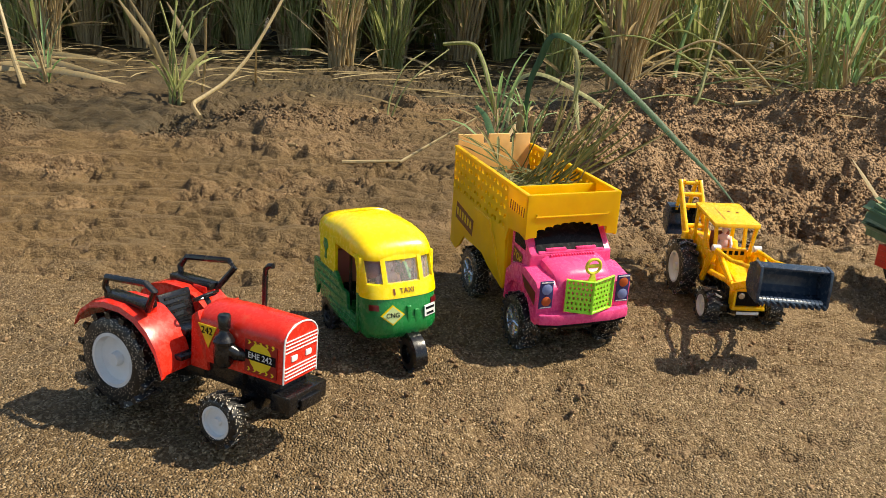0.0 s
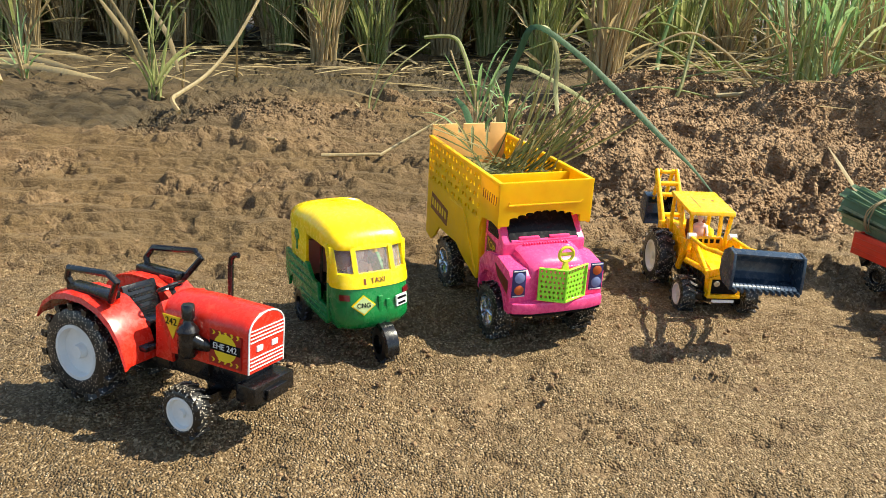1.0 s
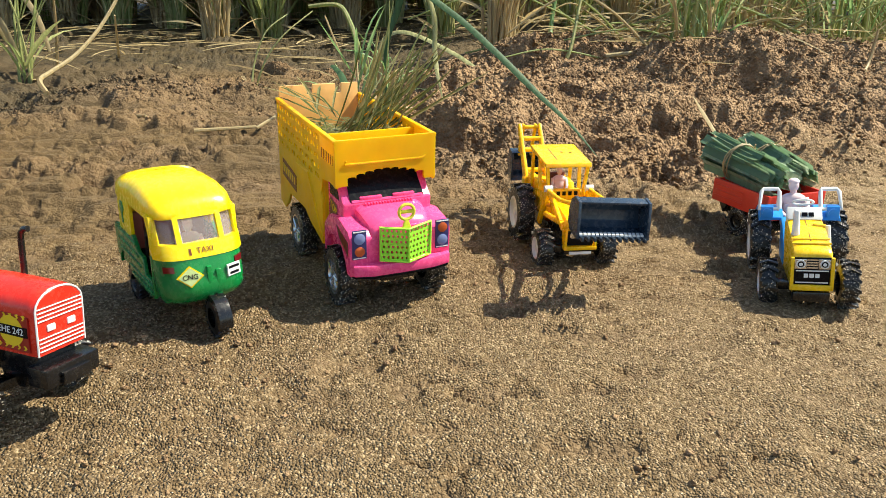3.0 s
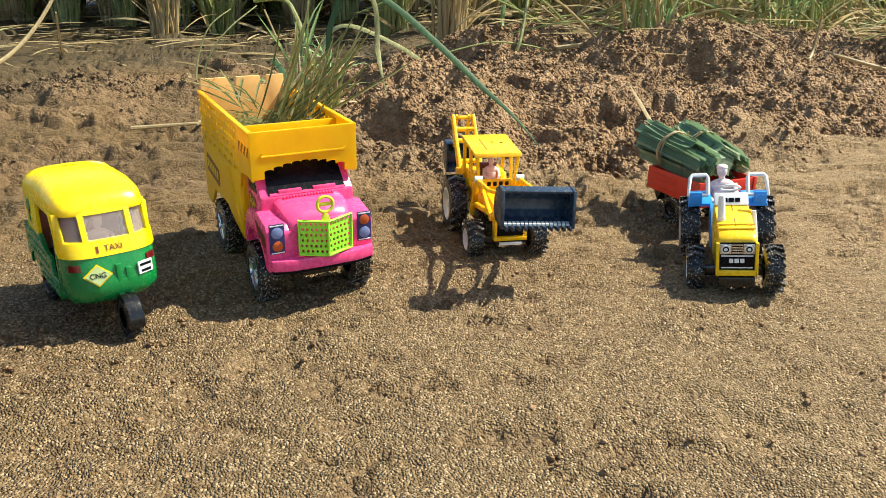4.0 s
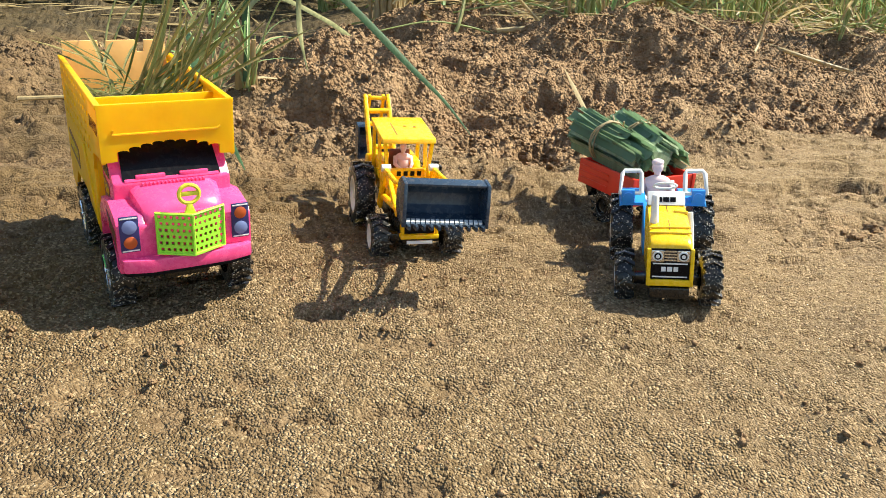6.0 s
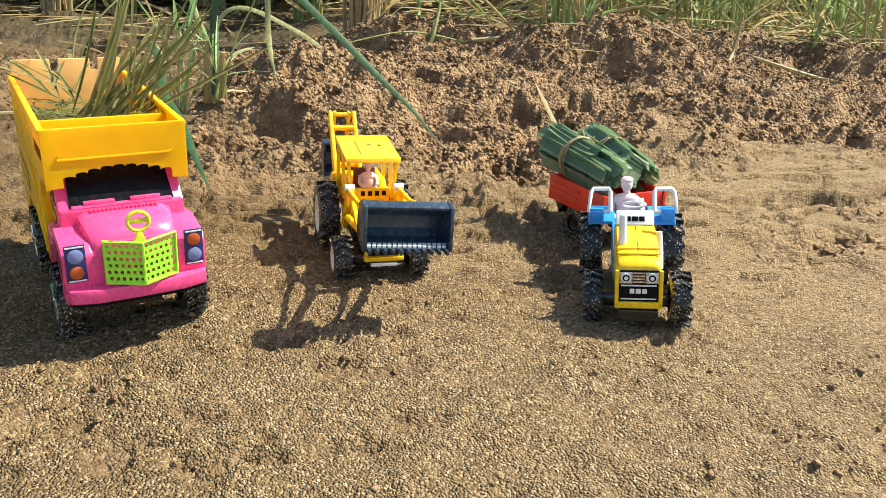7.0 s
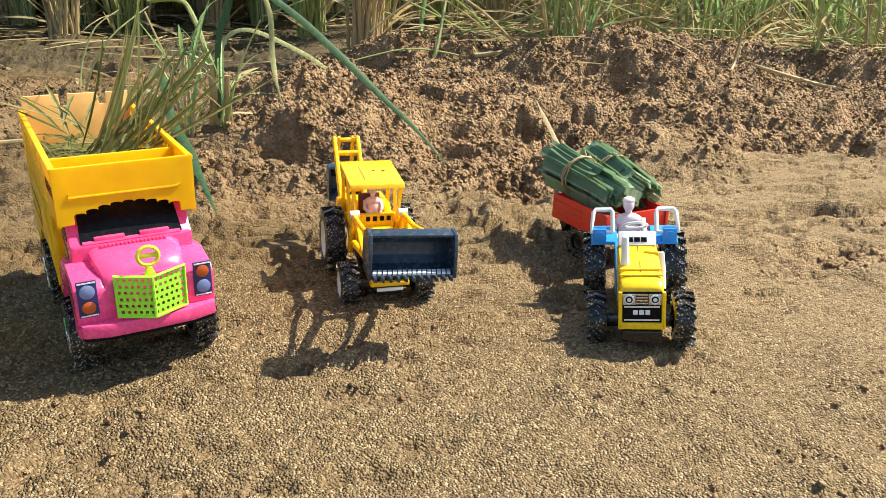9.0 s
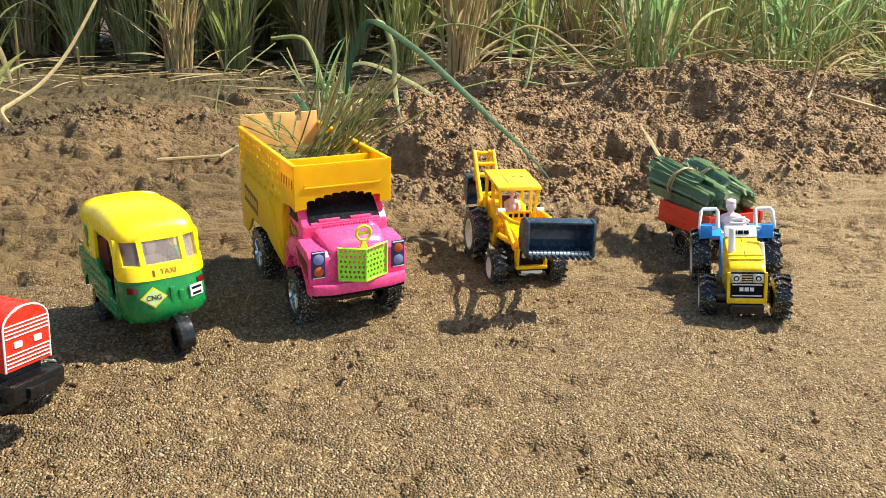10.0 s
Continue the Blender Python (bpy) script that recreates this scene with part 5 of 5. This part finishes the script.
def grid_mesh(name, xs, ys, zf):
    X, Y = np.meshgrid(xs, ys)
    Z = zf(X, Y)
    nx, ny = len(xs), len(ys)
    co = np.stack([X, Y, Z], -1).reshape(-1).astype(np.float32)
    i = (np.arange(ny - 1)[:, None] * nx + np.arange(nx - 1)[None, :]).reshape(-1)
    quads = np.stack([i, i + 1, i + nx + 1, i + nx], -1).astype(np.int32)
    me = bpy.data.meshes.new(name)
    me.vertices.add(nx * ny)
    me.vertices.foreach_set("co", co)
    me.loops.add(quads.size)
    me.loops.foreach_set("vertex_index", quads.reshape(-1))
    me.polygons.add(len(quads))
    me.polygons.foreach_set("loop_start", np.arange(0, quads.size, 4, dtype=np.int32))
    me.polygons.foreach_set("use_smooth", np.ones(len(quads), dtype=bool))
    me.update(calc_edges=True)
    at = me.attributes.new("dug", "FLOAT", "POINT")
    at.data.foreach_set("value", np.maximum(dug(X, Y), 0.5 * chips(X, Y)).reshape(-1).astype(np.float32))
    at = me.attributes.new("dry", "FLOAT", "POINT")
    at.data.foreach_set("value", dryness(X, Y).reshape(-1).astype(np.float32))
    at = me.attributes.new("sandy", "FLOAT", "POINT")
    at.data.foreach_set("value", sandiness(X, Y).reshape(-1).astype(np.float32))
    # chips in the crust: damp subsoil, plus crevice shade painted as dark colour
    at = me.attributes.new("wet_shade", "FLOAT", "POINT")
    at.data.foreach_set("value", np.maximum(wetness_and_shade(X, Y), 0.42 * chips(X, Y)).reshape(-1).astype(np.float32))
    return me


gx = axis_steps((-60, -6, 6), (-6, -1.6, 0.4), (-1.6, -0.5, 0.011), (-0.5, 1.05, 0.0029), (1.05, 2.8, 0.009), (2.8, 8, 0.4), (8, 60, 6))
gy = axis_steps((-40, -2, 4), (-2, 0.1, 0.1), (0.1, 0.78, 0.0029), (0.78, 1.75, 0.0035), (1.75, 3.0, 0.012), (3.0, 8, 0.3), (8, 80, 6))
ground_mesh = grid_mesh("ground", gx, gy, height)
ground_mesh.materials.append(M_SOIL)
ground = tagged(new("ground", ground_mesh), "damp brown sandy soil, smooth in front and dug over behind", "ground", kind="structure")


def ground_z(x, y):
    return float(height(np.array([x]), np.array([y]))[0])


# ---- clods ----
def clods():
    def ball(k):
        bm = bmesh.new()
        bmesh.ops.create_icosphere(bm, subdivisions=k, radius=1)
        r = np.array([v.co[:] for v in bm.verts]), np.array([[v.index for v in f.verts] for f in bm.faces])
        bm.free()
        return r
    rs = np.random.RandomState(6)
    n = 520000
    px, py = rs.uniform(-1.1, 1.7, n), rs.uniform(0.30, 1.75, n)
    d = dug(px, py)
    heap = step(fbm(px, py, 26, 3, 85, 0.6), 0.44, 0.60)
    want = 0.33 * np.clip(d * 1.3 - 0.1, 0, 1) * (0.25 + 0.75 * heap) + 0.05 * chips(px, py) * step(py, 0.4, 0.6) + 0.035 * step(scuffed(px, py), 0.5, 0.9) * (py < 0.62)
    keep = want > rs.uniform(0, 1, n)
    px, py, d = px[keep], py[keep], d[keep]
    rad = (0.0013 + 0.0026 * rs.uniform(0, 1, len(px)) ** 2.5) * np.where(d > 0.4, 1.0, 0.6)
    pz = height(px, py) + rad * 0.35
    V, F, count = [], [], 0
    shapes = 14
    pick = rs.randint(0, shapes, len(px))
    for big in (False, True):
        base, tris = ball(2 if big else 1)
        for k in range(shapes):
            q = base + 17.0 * k
            m = 1 + 0.8 * (lattice_noise(q[:, 0] * 1.3 + q[:, 2], q[:, 1] * 1.3 - q[:, 2], 3) - 0.5) + 0.7 * (lattice_noise(q[:, 0] * 3.1 - q[:, 2] * 2, q[:, 1] * 3.1 + q[:, 2] * 2, 8) - 0.5)
            sel = np.nonzero((pick == k) & ((rad > 0.0031) == big))[0]
            turn = rs.uniform(0, 6.283, len(sel))
            shape = base * m[:, None]
            c, e = np.cos(turn)[:, None], np.sin(turn)[:, None]
            sx, sy, sz = rs.uniform(0.8, 1.4, (3, len(sel)))
            x = (shape[None, :, 0] * c - shape[None, :, 1] * e) * (rad[sel] * sx)[:, None] + px[sel][:, None]
            y = (shape[None, :, 0] * e + shape[None, :, 1] * c) * (rad[sel] * sy)[:, None] + py[sel][:, None]
            z = shape[None, :, 2] * (rad[sel] * sz * 0.75)[:, None] + pz[sel][:, None]
            V.append(np.stack([x, y, z], -1).reshape(-1, 3))
            F.append((tris[None] + count + (np.arange(len(sel)) * len(base))[:, None, None]).reshape(-1, 3))
            count += len(sel) * len(base)
    V, F = np.concatenate(V), np.concatenate(F)
    me = bpy.data.meshes.new("clods")
    me.vertices.add(len(V))
    me.vertices.foreach_set("co", V.reshape(-1).astype(np.float32))
    me.loops.add(F.size)
    me.loops.foreach_set("vertex_index", F.reshape(-1).astype(np.int32))
    me.polygons.add(len(F))
    me.polygons.foreach_set("loop_start", np.arange(0, F.size, 3, dtype=np.int32))
    me.polygons.foreach_set("use_smooth", np.ones(len(F), dtype=bool))
    me.update(calc_edges=True)
    for name, value in (("dug", np.full(len(V), 0.9)), ("dry", np.full(len(V), 0.4)), ("sandy", np.full(len(V), 0.6)), ("wet_shade", wetness_and_shade(V[:, 0], V[:, 1]) * 0.8)):
        at = me.attributes.new(name, "FLOAT", "POINT")
        at.data.foreach_set("value", value.astype(np.float32))
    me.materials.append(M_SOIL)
    tagged(new("clods", me), "crumbly clods of damp brown soil", "soil clods", kind="stuff")


clods()


# ---- crop ----
def crop_clump(name, seed, stems, blades, green, h=0.62, spread=0.05, label="", category="crop plant", shade_canopy=0):
    rnd = random.Random(seed)
    t = thing(name, Matrix.Identity(4), label, category)
    bm = bmesh.new()
    for k in range(stems):
        a, r = rnd.uniform(0, 6.283), spread * math.sqrt(rnd.random())
        lean = rnd.uniform(0.0, 0.10)
        b = rnd.uniform(0, 6.283)
        l = h * rnd.uniform(0.4, 1.0)
        p = Vector((r * math.cos(a), r * math.sin(a), -0.02))
        dirn = Vector((math.cos(a) * 0.03 + lean * math.cos(b), math.sin(a) * 0.10 + lean * math.sin(b), 1))
        pts = [p + dirn * l * u + Vector((math.cos(b), math.sin(b), 0)) * 0.06 * u * u * rnd.uniform(0.3, 1) for u in (0, 0.15, 0.35, 0.65, 1)]
        tube(bm, pts, rnd.uniform(0.003, 0.0068), 6, 0.002)
    part("stem_tuft", bm, M_STRAW if seed % 2 else M_BLADE, t, "straw-coloured stems", 1.0)["kind"] = "stuff"
    for nm, mt, cnt in (("foliage", M_GREEN if green and seed % 3 else M_BLADE, blades), ("dry_foliage", M_STRAW, blades // (3 if green else 2))):
        bm = bmesh.new()
        for k in range(cnt):
            a, r = rnd.uniform(0, 6.283), spread * math.sqrt(rnd.random())
            dryb = nm != "foliage"
            z0 = rnd.uniform(0.0, 0.10) if dryb else rnd.uniform(0.02, 0.30) * h / 0.62
            p = Vector((r * math.cos(a), r * math.sin(a), z0))
            b = a + rnd.uniform(-0.9, 0.9)
            l = rnd.uniform(0.22, 0.5) * (0.8 if dryb else 1) * h / 0.62
            up = rnd.uniform(-0.1, 2.0) if dryb else rnd.uniform(1.2, 4.5)
            d = Vector((math.cos(b), math.sin(b), up)).normalized()
            bend = rnd.uniform(0.02, 0.6 if green else 0.4) * l
            w = rnd.uniform(0.005, 0.011) if green else rnd.uniform(0.006, 0.014)
            rows = []
            side = Vector((-math.sin(b), math.cos(b), 0))
            side = (side + Vector((rnd.uniform(-0.5, 0.5), rnd.uniform(-0.5, 0.5), rnd.uniform(-0.5, 0.5)))).normalized()
            for i in range(6):
                u = i / 5
                c = p + d * l * u + Vector((math.cos(b) * 0.5, math.sin(b) * 0.5, -1)) * bend * u * u
                c.z = max(c.z, 0.004)
                ww = w * min(1.0, 0.45 + 2.2 * u, 2.4 * (1 - u) + 0.06)
                nrm = side.cross(d).normalized()
                rows.append([bm.verts.new(c - side * ww / 2), bm.verts.new(c + nrm * ww * 0.22), bm.verts.new(c + side * ww / 2)])
            for q0, q1 in zip(rows, rows[1:]):
                for j in range(2):
                    bm.faces.new((q0[j], q0[j + 1], q1[j + 1], q1[j]))
        part(nm, bm, mt, t, "", 1.0)["kind"] = "stuff"
    # the leafy head of the crop, far above the mud: unseen, added to shade the rows
    if shade_canopy:
        bm = bmesh.new()
        for k in range(shade_canopy):
            b = rnd.uniform(0, 6.283)
            p = Vector((0, 0, rnd.uniform(0.34, 0.62)))
            l = rnd.uniform(0.22, 0.42)
            q = p + Vector((math.cos(b), math.sin(b), rnd.uniform(-0.1, 0.7))) * l
            ribbon(bm, p, q, rnd.uniform(0.012, 0.024), rnd.uniform(0.02, 0.10), 4, 0.2)
        part("shade_canopy", bm, M_BLADE, t, "unseen arching upper leaves that shade the clump", 1.0)["kind"] = "stuff"
    return t


dry = [crop_clump("crop_clump", 100 + k, 46, 12, False, 0.50, 0.032, "standing clump of straw-coloured and green crop stems", "crop clump", 46) for k in range(4)]
front = [crop_clump("crop_clump", 150 + k, 40, 12, False, 0.40, 0.034, "standing clump of sunlit straw-coloured crop stems", "crop clump") for k in range(4)]
lush = [crop_clump("crop_clump", 200 + k, 16, 34, True, 0.50, 0.07, "leafy green crop clump with a few dry blades", "crop clump") for k in range(4)]
back = [crop_clump("crop_clump", 250 + k, 20, 34, True, 0.50, 0.06, "leafy green crop clump in the deep field", "crop clump", 34) for k in range(3)]
thin = [crop_clump("grass_sprout", 300 + k, 4, 11, True, 0.34, 0.012, "thin green grass sprout growing from bare soil", "grass sprout") for k in range(3)]
rc = random.Random(77)
used = set()


def put(proto, x, y, turn, size=1.0):
    """The first of each kind takes the prototype itself; the rest are copies."""
    z = ground_z(x, y) - 0.004
    if proto.name in used:
        c = copy_thing(proto, pose(x, y, z, 0, 0, turn))
    else:
        used.add(proto.name)
        c = proto
        c.matrix_basis = pose(x, y, z, 0, 0, turn)
    c.scale = (size, size, size)


for x, y, k in ((-1.54, 2.85, 0), (-1.21, 2.44, 1), (-0.85, 2.90, 2), (-0.31, 2.40, 3), (-0.17, 2.55, 0), (0.07, 2.75, 1), (0.33, 2.25, 2), (0.48, 2.12, 3), (0.41, 1.80, 1), (0.70, 2.24, 0), (-1.36, 2.60, 2), (0.80, 2.12, 3), (0.60, 2.32, 1), (-0.55, 2.85, 1)):
    put(front[k], x, y, rc.uniform(0, 360), rc.uniform(0.9, 1.1))
for x, y, k in ((0.845, 1.71, 0), (1.03, 1.82, 1), (1.18, 1.74, 2), (0.95, 2.05, 3), (1.34, 1.86, 0), (1.52, 1.54, 1), (1.62, 1.80, 2), (1.75, 2.05, 3), (1.48, 2.0, 1), (1.95, 1.85, 0), (1.15, 2.1, 2)):
    put(lush[k], x, y, rc.uniform(0, 360), rc.uniform(0.8, 1.0))
y = 2.80
while y < 4.4:
    x = -2.6 + rc.uniform(0, 0.2)
    while x < 3.2:
        g = x > 0.75 + rc.uniform(-0.5, 0.5)
        put(rc.choice(back if g else dry), x, y - 0.35 * min(1, max(0, x - 0.4)) + rc.uniform(-0.07, 0.07), rc.uniform(0, 360), rc.uniform(0.9, 1.2))
        x += rc.uniform(0.15, 0.25) if x < 0.5 else rc.uniform(0.32, 0.60)
    y += 0.27
for x, y, k, s in ((-0.555, 1.655, 0, 0.9), (0.833, 1.624, 1, 0.8), (0.095, 1.17, 1, 0.6), (0.14, 1.165, 2, 0.5), (-0.90, 1.80, 1, 0.6), (1.32, 1.55, 0, 0.8)):
    put(thin[k], x, y, rc.uniform(0, 360), s)


# ---- fallen and bent leaves, twigs ----
def strip(name, pts, w, material, label, category, kind="leaf"):
    bm = bmesh.new()
    pts = [Vector((p[0], p[1], max(p[2], ground_z(p[0], p[1]) + 0.002))) for p in pts]
    # smooth the way through the points
    path = []
    for i in range(len(pts) - 1):
        p0, p1, p2, p3 = pts[max(i - 1, 0)], pts[i], pts[i + 1], pts[min(i + 2, len(pts) - 1)]
        for k in range(6):
            u = k / 6
            path.append(0.5 * (2 * p1 + (p2 - p0) * u + (2 * p0 - 5 * p1 + 4 * p2 - p3) * u * u + (3 * p1 - p0 - 3 * p2 + p3) * u ** 3))
    path.append(pts[-1])
    if kind == "twig":
        tube(bm, path, w / 2, 7, w / 3)
    else:
        rings = []
        n = len(path) - 1
        for i, c in enumerate(path):
            d = (path[min(i + 1, n)] - path[max(i - 1, 0)]).normalized()
            side = d.cross(Vector((0, -0.75, 0.65)))
            side = side.normalized() if side.length > 1e-4 else Vector((1, 0, 0))
            nn = side.cross(d)
            u = i / n
            ww = w * min(1, 0.5 + 2 * u, 3 * (1 - u) + 0.08)
            rings.append([c - side * ww / 2, c + nn * ww * 0.16, c + side * ww / 2, c - nn * ww * 0.04])
        loft(bm, rings)
    ob = part(name, bm, material, None, "", 1.0)
    return tagged(ob, label, category)


GREENLEAF, DRYLEAF = "long narrow green leaf arching down to the soil", "dry straw-coloured leaf lying on the soil"
strip("long_leaf", [(0.135, 1.165, 0.02), (0.138, 1.17, 0.112), (0.151, 1.17, 0.155), (0.171, 1.16, 0.193), (0.23, 1.13, 0.160), (0.283, 1.09, 0.115), (0.335, 1.045, 0.066), (0.372, 1.0, 0.032), (0.398, 0.96, 0.0)], 0.0098, M_DEEP, "long narrow green leaf arching down behind the loader", "leaf")
strip("bent_stalk", [(0.125, 1.36, 0.01), (0.135, 1.39, 0.09), (0.176, 1.38, 0.115), (0.256, 1.34, 0.085), (0.308, 1.29, 0.055), (0.340, 1.235, 0.01)], 0.008, M_BLADE, "pale green stalk bent over to the ground", "stalk")
strip("hanging_leaf", [(0.171, 1.16, 0.193), (0.19, 1.165, 0.19), (0.205, 1.16, 0.155), (0.206, 1.15, 0.108), (0.209, 1.13, 0.076), (0.216, 1.12, 0.043)], 0.007, M_BLADE, "yellowing leaf hanging from a stem", "leaf")
strip("drooping_leaf", [(0.06, 1.13, 0.09), (0.075, 1.10, 0.078), (0.089, 1.02, 0.047), (0.11, 0.95, 0.031), (0.127, 0.88, 0.014), (0.145, 0.80, 0.002)], 0.010, M_DEEP, "drooping blue-green leaf beside the truck", "leaf")
strip("bent_stalk", [(-0.426, 1.404, 0.004), (-0.452, 1.45, 0.019), (-0.442, 1.48, 0.03), (-0.412, 1.53, 0.055), (-0.379, 1.58, 0.1), (-0.348, 1.62, 0.159), (-0.315, 1.67, 0.235)], 0.0095, M_STRAW, "dry pale stalk bent where it meets the soil", "stalk", "twig")
for pts in ([(-1.04, 1.76, 0.02), (-0.99, 1.79, 0.024), (-0.90, 1.80, 0.024), (-0.772, 1.735, 0.024), (-0.692, 1.735, 0.010)],
            [(-1.065, 1.913, 0.02), (-0.979, 1.904, 0.022), (-0.805, 1.788, 0.020)],
            [(-1.113, 2.075, 0.02), (-0.981, 1.992, 0.022), (-0.79, 1.843, 0.015)],
            [(-1.162, 2.294, 0.012), (-1.0, 2.188, 0.016), (-0.864, 2.122, 0.008)],
            [(0.12, 1.30, 0.012), (0.16, 1.42, 0.03), (0.19, 1.56, 0.035)]):
    strip("fallen_leaf", pts, 0.015 if pts[0][0] < -0.5 else 0.008, M_STRAW, DRYLEAF, "leaf")
for name, pts, w, mt in (
        ("leaning_reed", [(-0.90, 1.70, 0.0), (-0.97, 1.80, 0.055), (-1.01, 1.85, 0.132), (-1.05, 1.89, 0.22)], 0.012, M_STRAW),
        ("dead_reed", [(-0.529, 1.755, 0.0), (-0.515, 1.74, 0.075), (-0.507, 1.73, 0.16)], 0.007, M_STRAW),
        ("dead_reed", [(-0.46, 1.96, 0.0), (-0.436, 1.88, 0.1)], 0.006, M_STRAW),
        ("reed", [(0.512, 1.573, 0.0), (0.522, 1.58, 0.081), (0.545, 1.62, 0.167), (0.578, 1.665, 0.275)], 0.008, M_BLADE),
        ("reed", [(0.540, 1.824, 0.01), (0.545, 1.86, 0.085), (0.556, 1.88, 0.149), (0.583, 1.9, 0.24)], 0.012, M_GREEN),
        ("reed", [(0.76, 1.62, 0.03), (0.730, 1.58, 0.138), (0.700, 1.57, 0.221), (0.690, 1.57, 0.29)], 0.008, M_STRAW),
        ("reed", [(1.045, 1.42, 0.025), (1.072, 1.45, 0.067), (1.085, 1.46, 0.125)], 0.008, M_STRAW),
        ("twig", [(-0.291, 1.244, 0.004), (-0.242, 1.185, 0.005), (-0.206, 1.166, 0.003)], 0.006, M_STRAW),
        ("twig", [(-0.128, 1.101, 0.004), (-0.084, 1.11, 0.005), (-0.046, 1.119, 0.006)], 0.006, M_STRAW),
        ("twig", [(-0.046, 1.119, 0.004), (0.004, 1.17, 0.028), (0.065, 1.21, 0.060)], 0.005, M_STRAW),
        ("sprig", [(-0.093, 1.452, 0.0), (-0.087, 1.47, 0.052), (-0.065, 1.48, 0.104), (-0.028, 1.5, 0.133)], 0.0036, M_BLADE),
        ("sprig", [(-0.090, 1.470, 0.0), (-0.066, 1.47, 0.058), (-0.033, 1.48, 0.1), (0.017, 1.51, 0.139)], 0.0036, M_BLADE),
        ("fallen_stalk", [(0.60, 1.60, 0.05), (0.729, 1.598, 0.060), (0.959, 1.64, 0.062), (1.103, 1.575, 0.060), (1.124, 1.45, 0.050), (1.234, 1.393, 0.030), (1.298, 1.38, 0.018)], 0.010, M_STRAW),
        ("fallen_stalk", [(1.289, 1.364, 0.022), (1.354, 1.376, 0.032), (1.50, 1.40, 0.035)], 0.011, M_STRAW),
        ("fallen_stalk", [(0.70, 1.56, 0.045), (0.918, 1.60, 0.056), (1.16, 1.64, 0.052)], 0.009, M_STRAW),
        ("arching_reed", [(0.86, 1.74, 0.03), (0.876, 1.75, 0.06), (0.93, 1.75, 0.081), (1.056, 1.76, 0.091), (1.155, 1.78, 0.075), (1.23, 1.8, 0.047)], 0.008, M_BLADE),
        ("bent_reed", [(0.121, 1.564, 0.0), (0.101, 1.54, 0.064), (0.084, 1.56, 0.115), (0.061, 1.58, 0.146), (0.005, 1.6, 0.142)], 0.011, M_BLADE),
        ("cut_reed", [(0.128, 1.185, 0.0), (0.130, 1.17, 0.05), (0.128, 1.165, 0.09)], 0.016, M_STRAW),
        ("cut_reed", [(0.148, 1.175, 0.0), (0.146, 1.17, 0.05), (0.148, 1.168, 0.075)], 0.010, M_STRAW)):
    label = {"reed": "slender upright reed stem", "twig": "thin dry twig on the soil", "sprig": "thin sprig with a bent tip"}.get(name, "straw-coloured dry plant stem") + (", greenish" if mt is not M_STRAW else ", dry and pale")
    strip(name, pts, w, mt, label, name.replace("_", " "), "twig")
for pts in ([(-0.562, 1.66, 0.02), (-0.575, 1.65, 0.08), (-0.59, 1.64, 0.12), (-0.625, 1.6, 0.21)], [(-0.515, 1.69, 0.04), (-0.535, 1.71, 0.10), (-0.558, 1.72, 0.14), (-0.585, 1.72, 0.19)], [(-0.556, 1.67, 0.01), (-0.60, 1.66, 0.10), (-0.66, 1.64, 0.20)]):
    strip("dry_leaf", pts, 0.011, M_STRAW, "pale dry leaf leaning from a young plant", "leaf")
strip("straw", [(0.446, 0.728, 0.070), (0.447, 0.74, 0.074), (0.448, 0.765, 0.083), (0.449, 0.79, 0.092), (0.451, 0.818, 0.101)], 0.0045, M_STRAW, "pale dry straw sticking out of the leaf bundle", "straw")


# ---- leaf litter between the crop rows ----
def litter():
    rnd = random.Random(31)
    bm = bmesh.new()
    for k in range(1700):
        x, y = rnd.uniform(-1.7, 2.8), rnd.uniform(1.55, 3.3)
        if x < 0.3 and rnd.random() < 0.55:
            continue
        if x < 0.1 and y < 1.85 and rnd.random() < 0.8:
            continue
        z = ground_z(x, y) + rnd.uniform(0.002, 0.018)
        a = rnd.gauss(0.0, 0.7)
        l = rnd.uniform(0.05, 0.26)
        ribbon(bm, (x, y, z), (x + l * math.cos(a), y + l * math.sin(a), z + rnd.uniform(-0.008, 0.014)), rnd.uniform(0.004, 0.011), rnd.uniform(0, 0.004), 4, 0.2)
    ob = part("leaf_litter", bm, M_STRAW, None, "", 1.0)
    tagged(ob, "scattered dry straw and leaf litter between crop clumps", "leaf litter", kind="stuff")


litter()


# ---- long thin stems lying and leaning across the far bank ----
def tangle():
    rnd = random.Random(41)
    for k in range(70):
        x, y = rnd.uniform(0.5, 2.0), rnd.uniform(1.60, 2.1)
        a, l, h = rnd.choice((-1, 1)) * rnd.uniform(0.0, 0.6) + rnd.choice((0, math.pi)), rnd.uniform(0.18, 0.5), rnd.uniform(0.02, 0.14)
        z = ground_z(x, y)
        pts = [(x + l * u * math.cos(a), y + 0.5 * l * u * math.sin(a), z + 0.01 + h * math.sin(math.pi * min(1, u * rnd.uniform(0.75, 1.0)))) for u in (0, 0.3, 0.6, 1.0)]
        green = rnd.random() < 0.55
        strip("thin_reed", pts, rnd.uniform(0.004, 0.007), M_BLADE if green else M_STRAW, "thin fallen reed, yellowish green" if green else "thin fallen reed, dry and pale", "reed", "twig")


tangle()
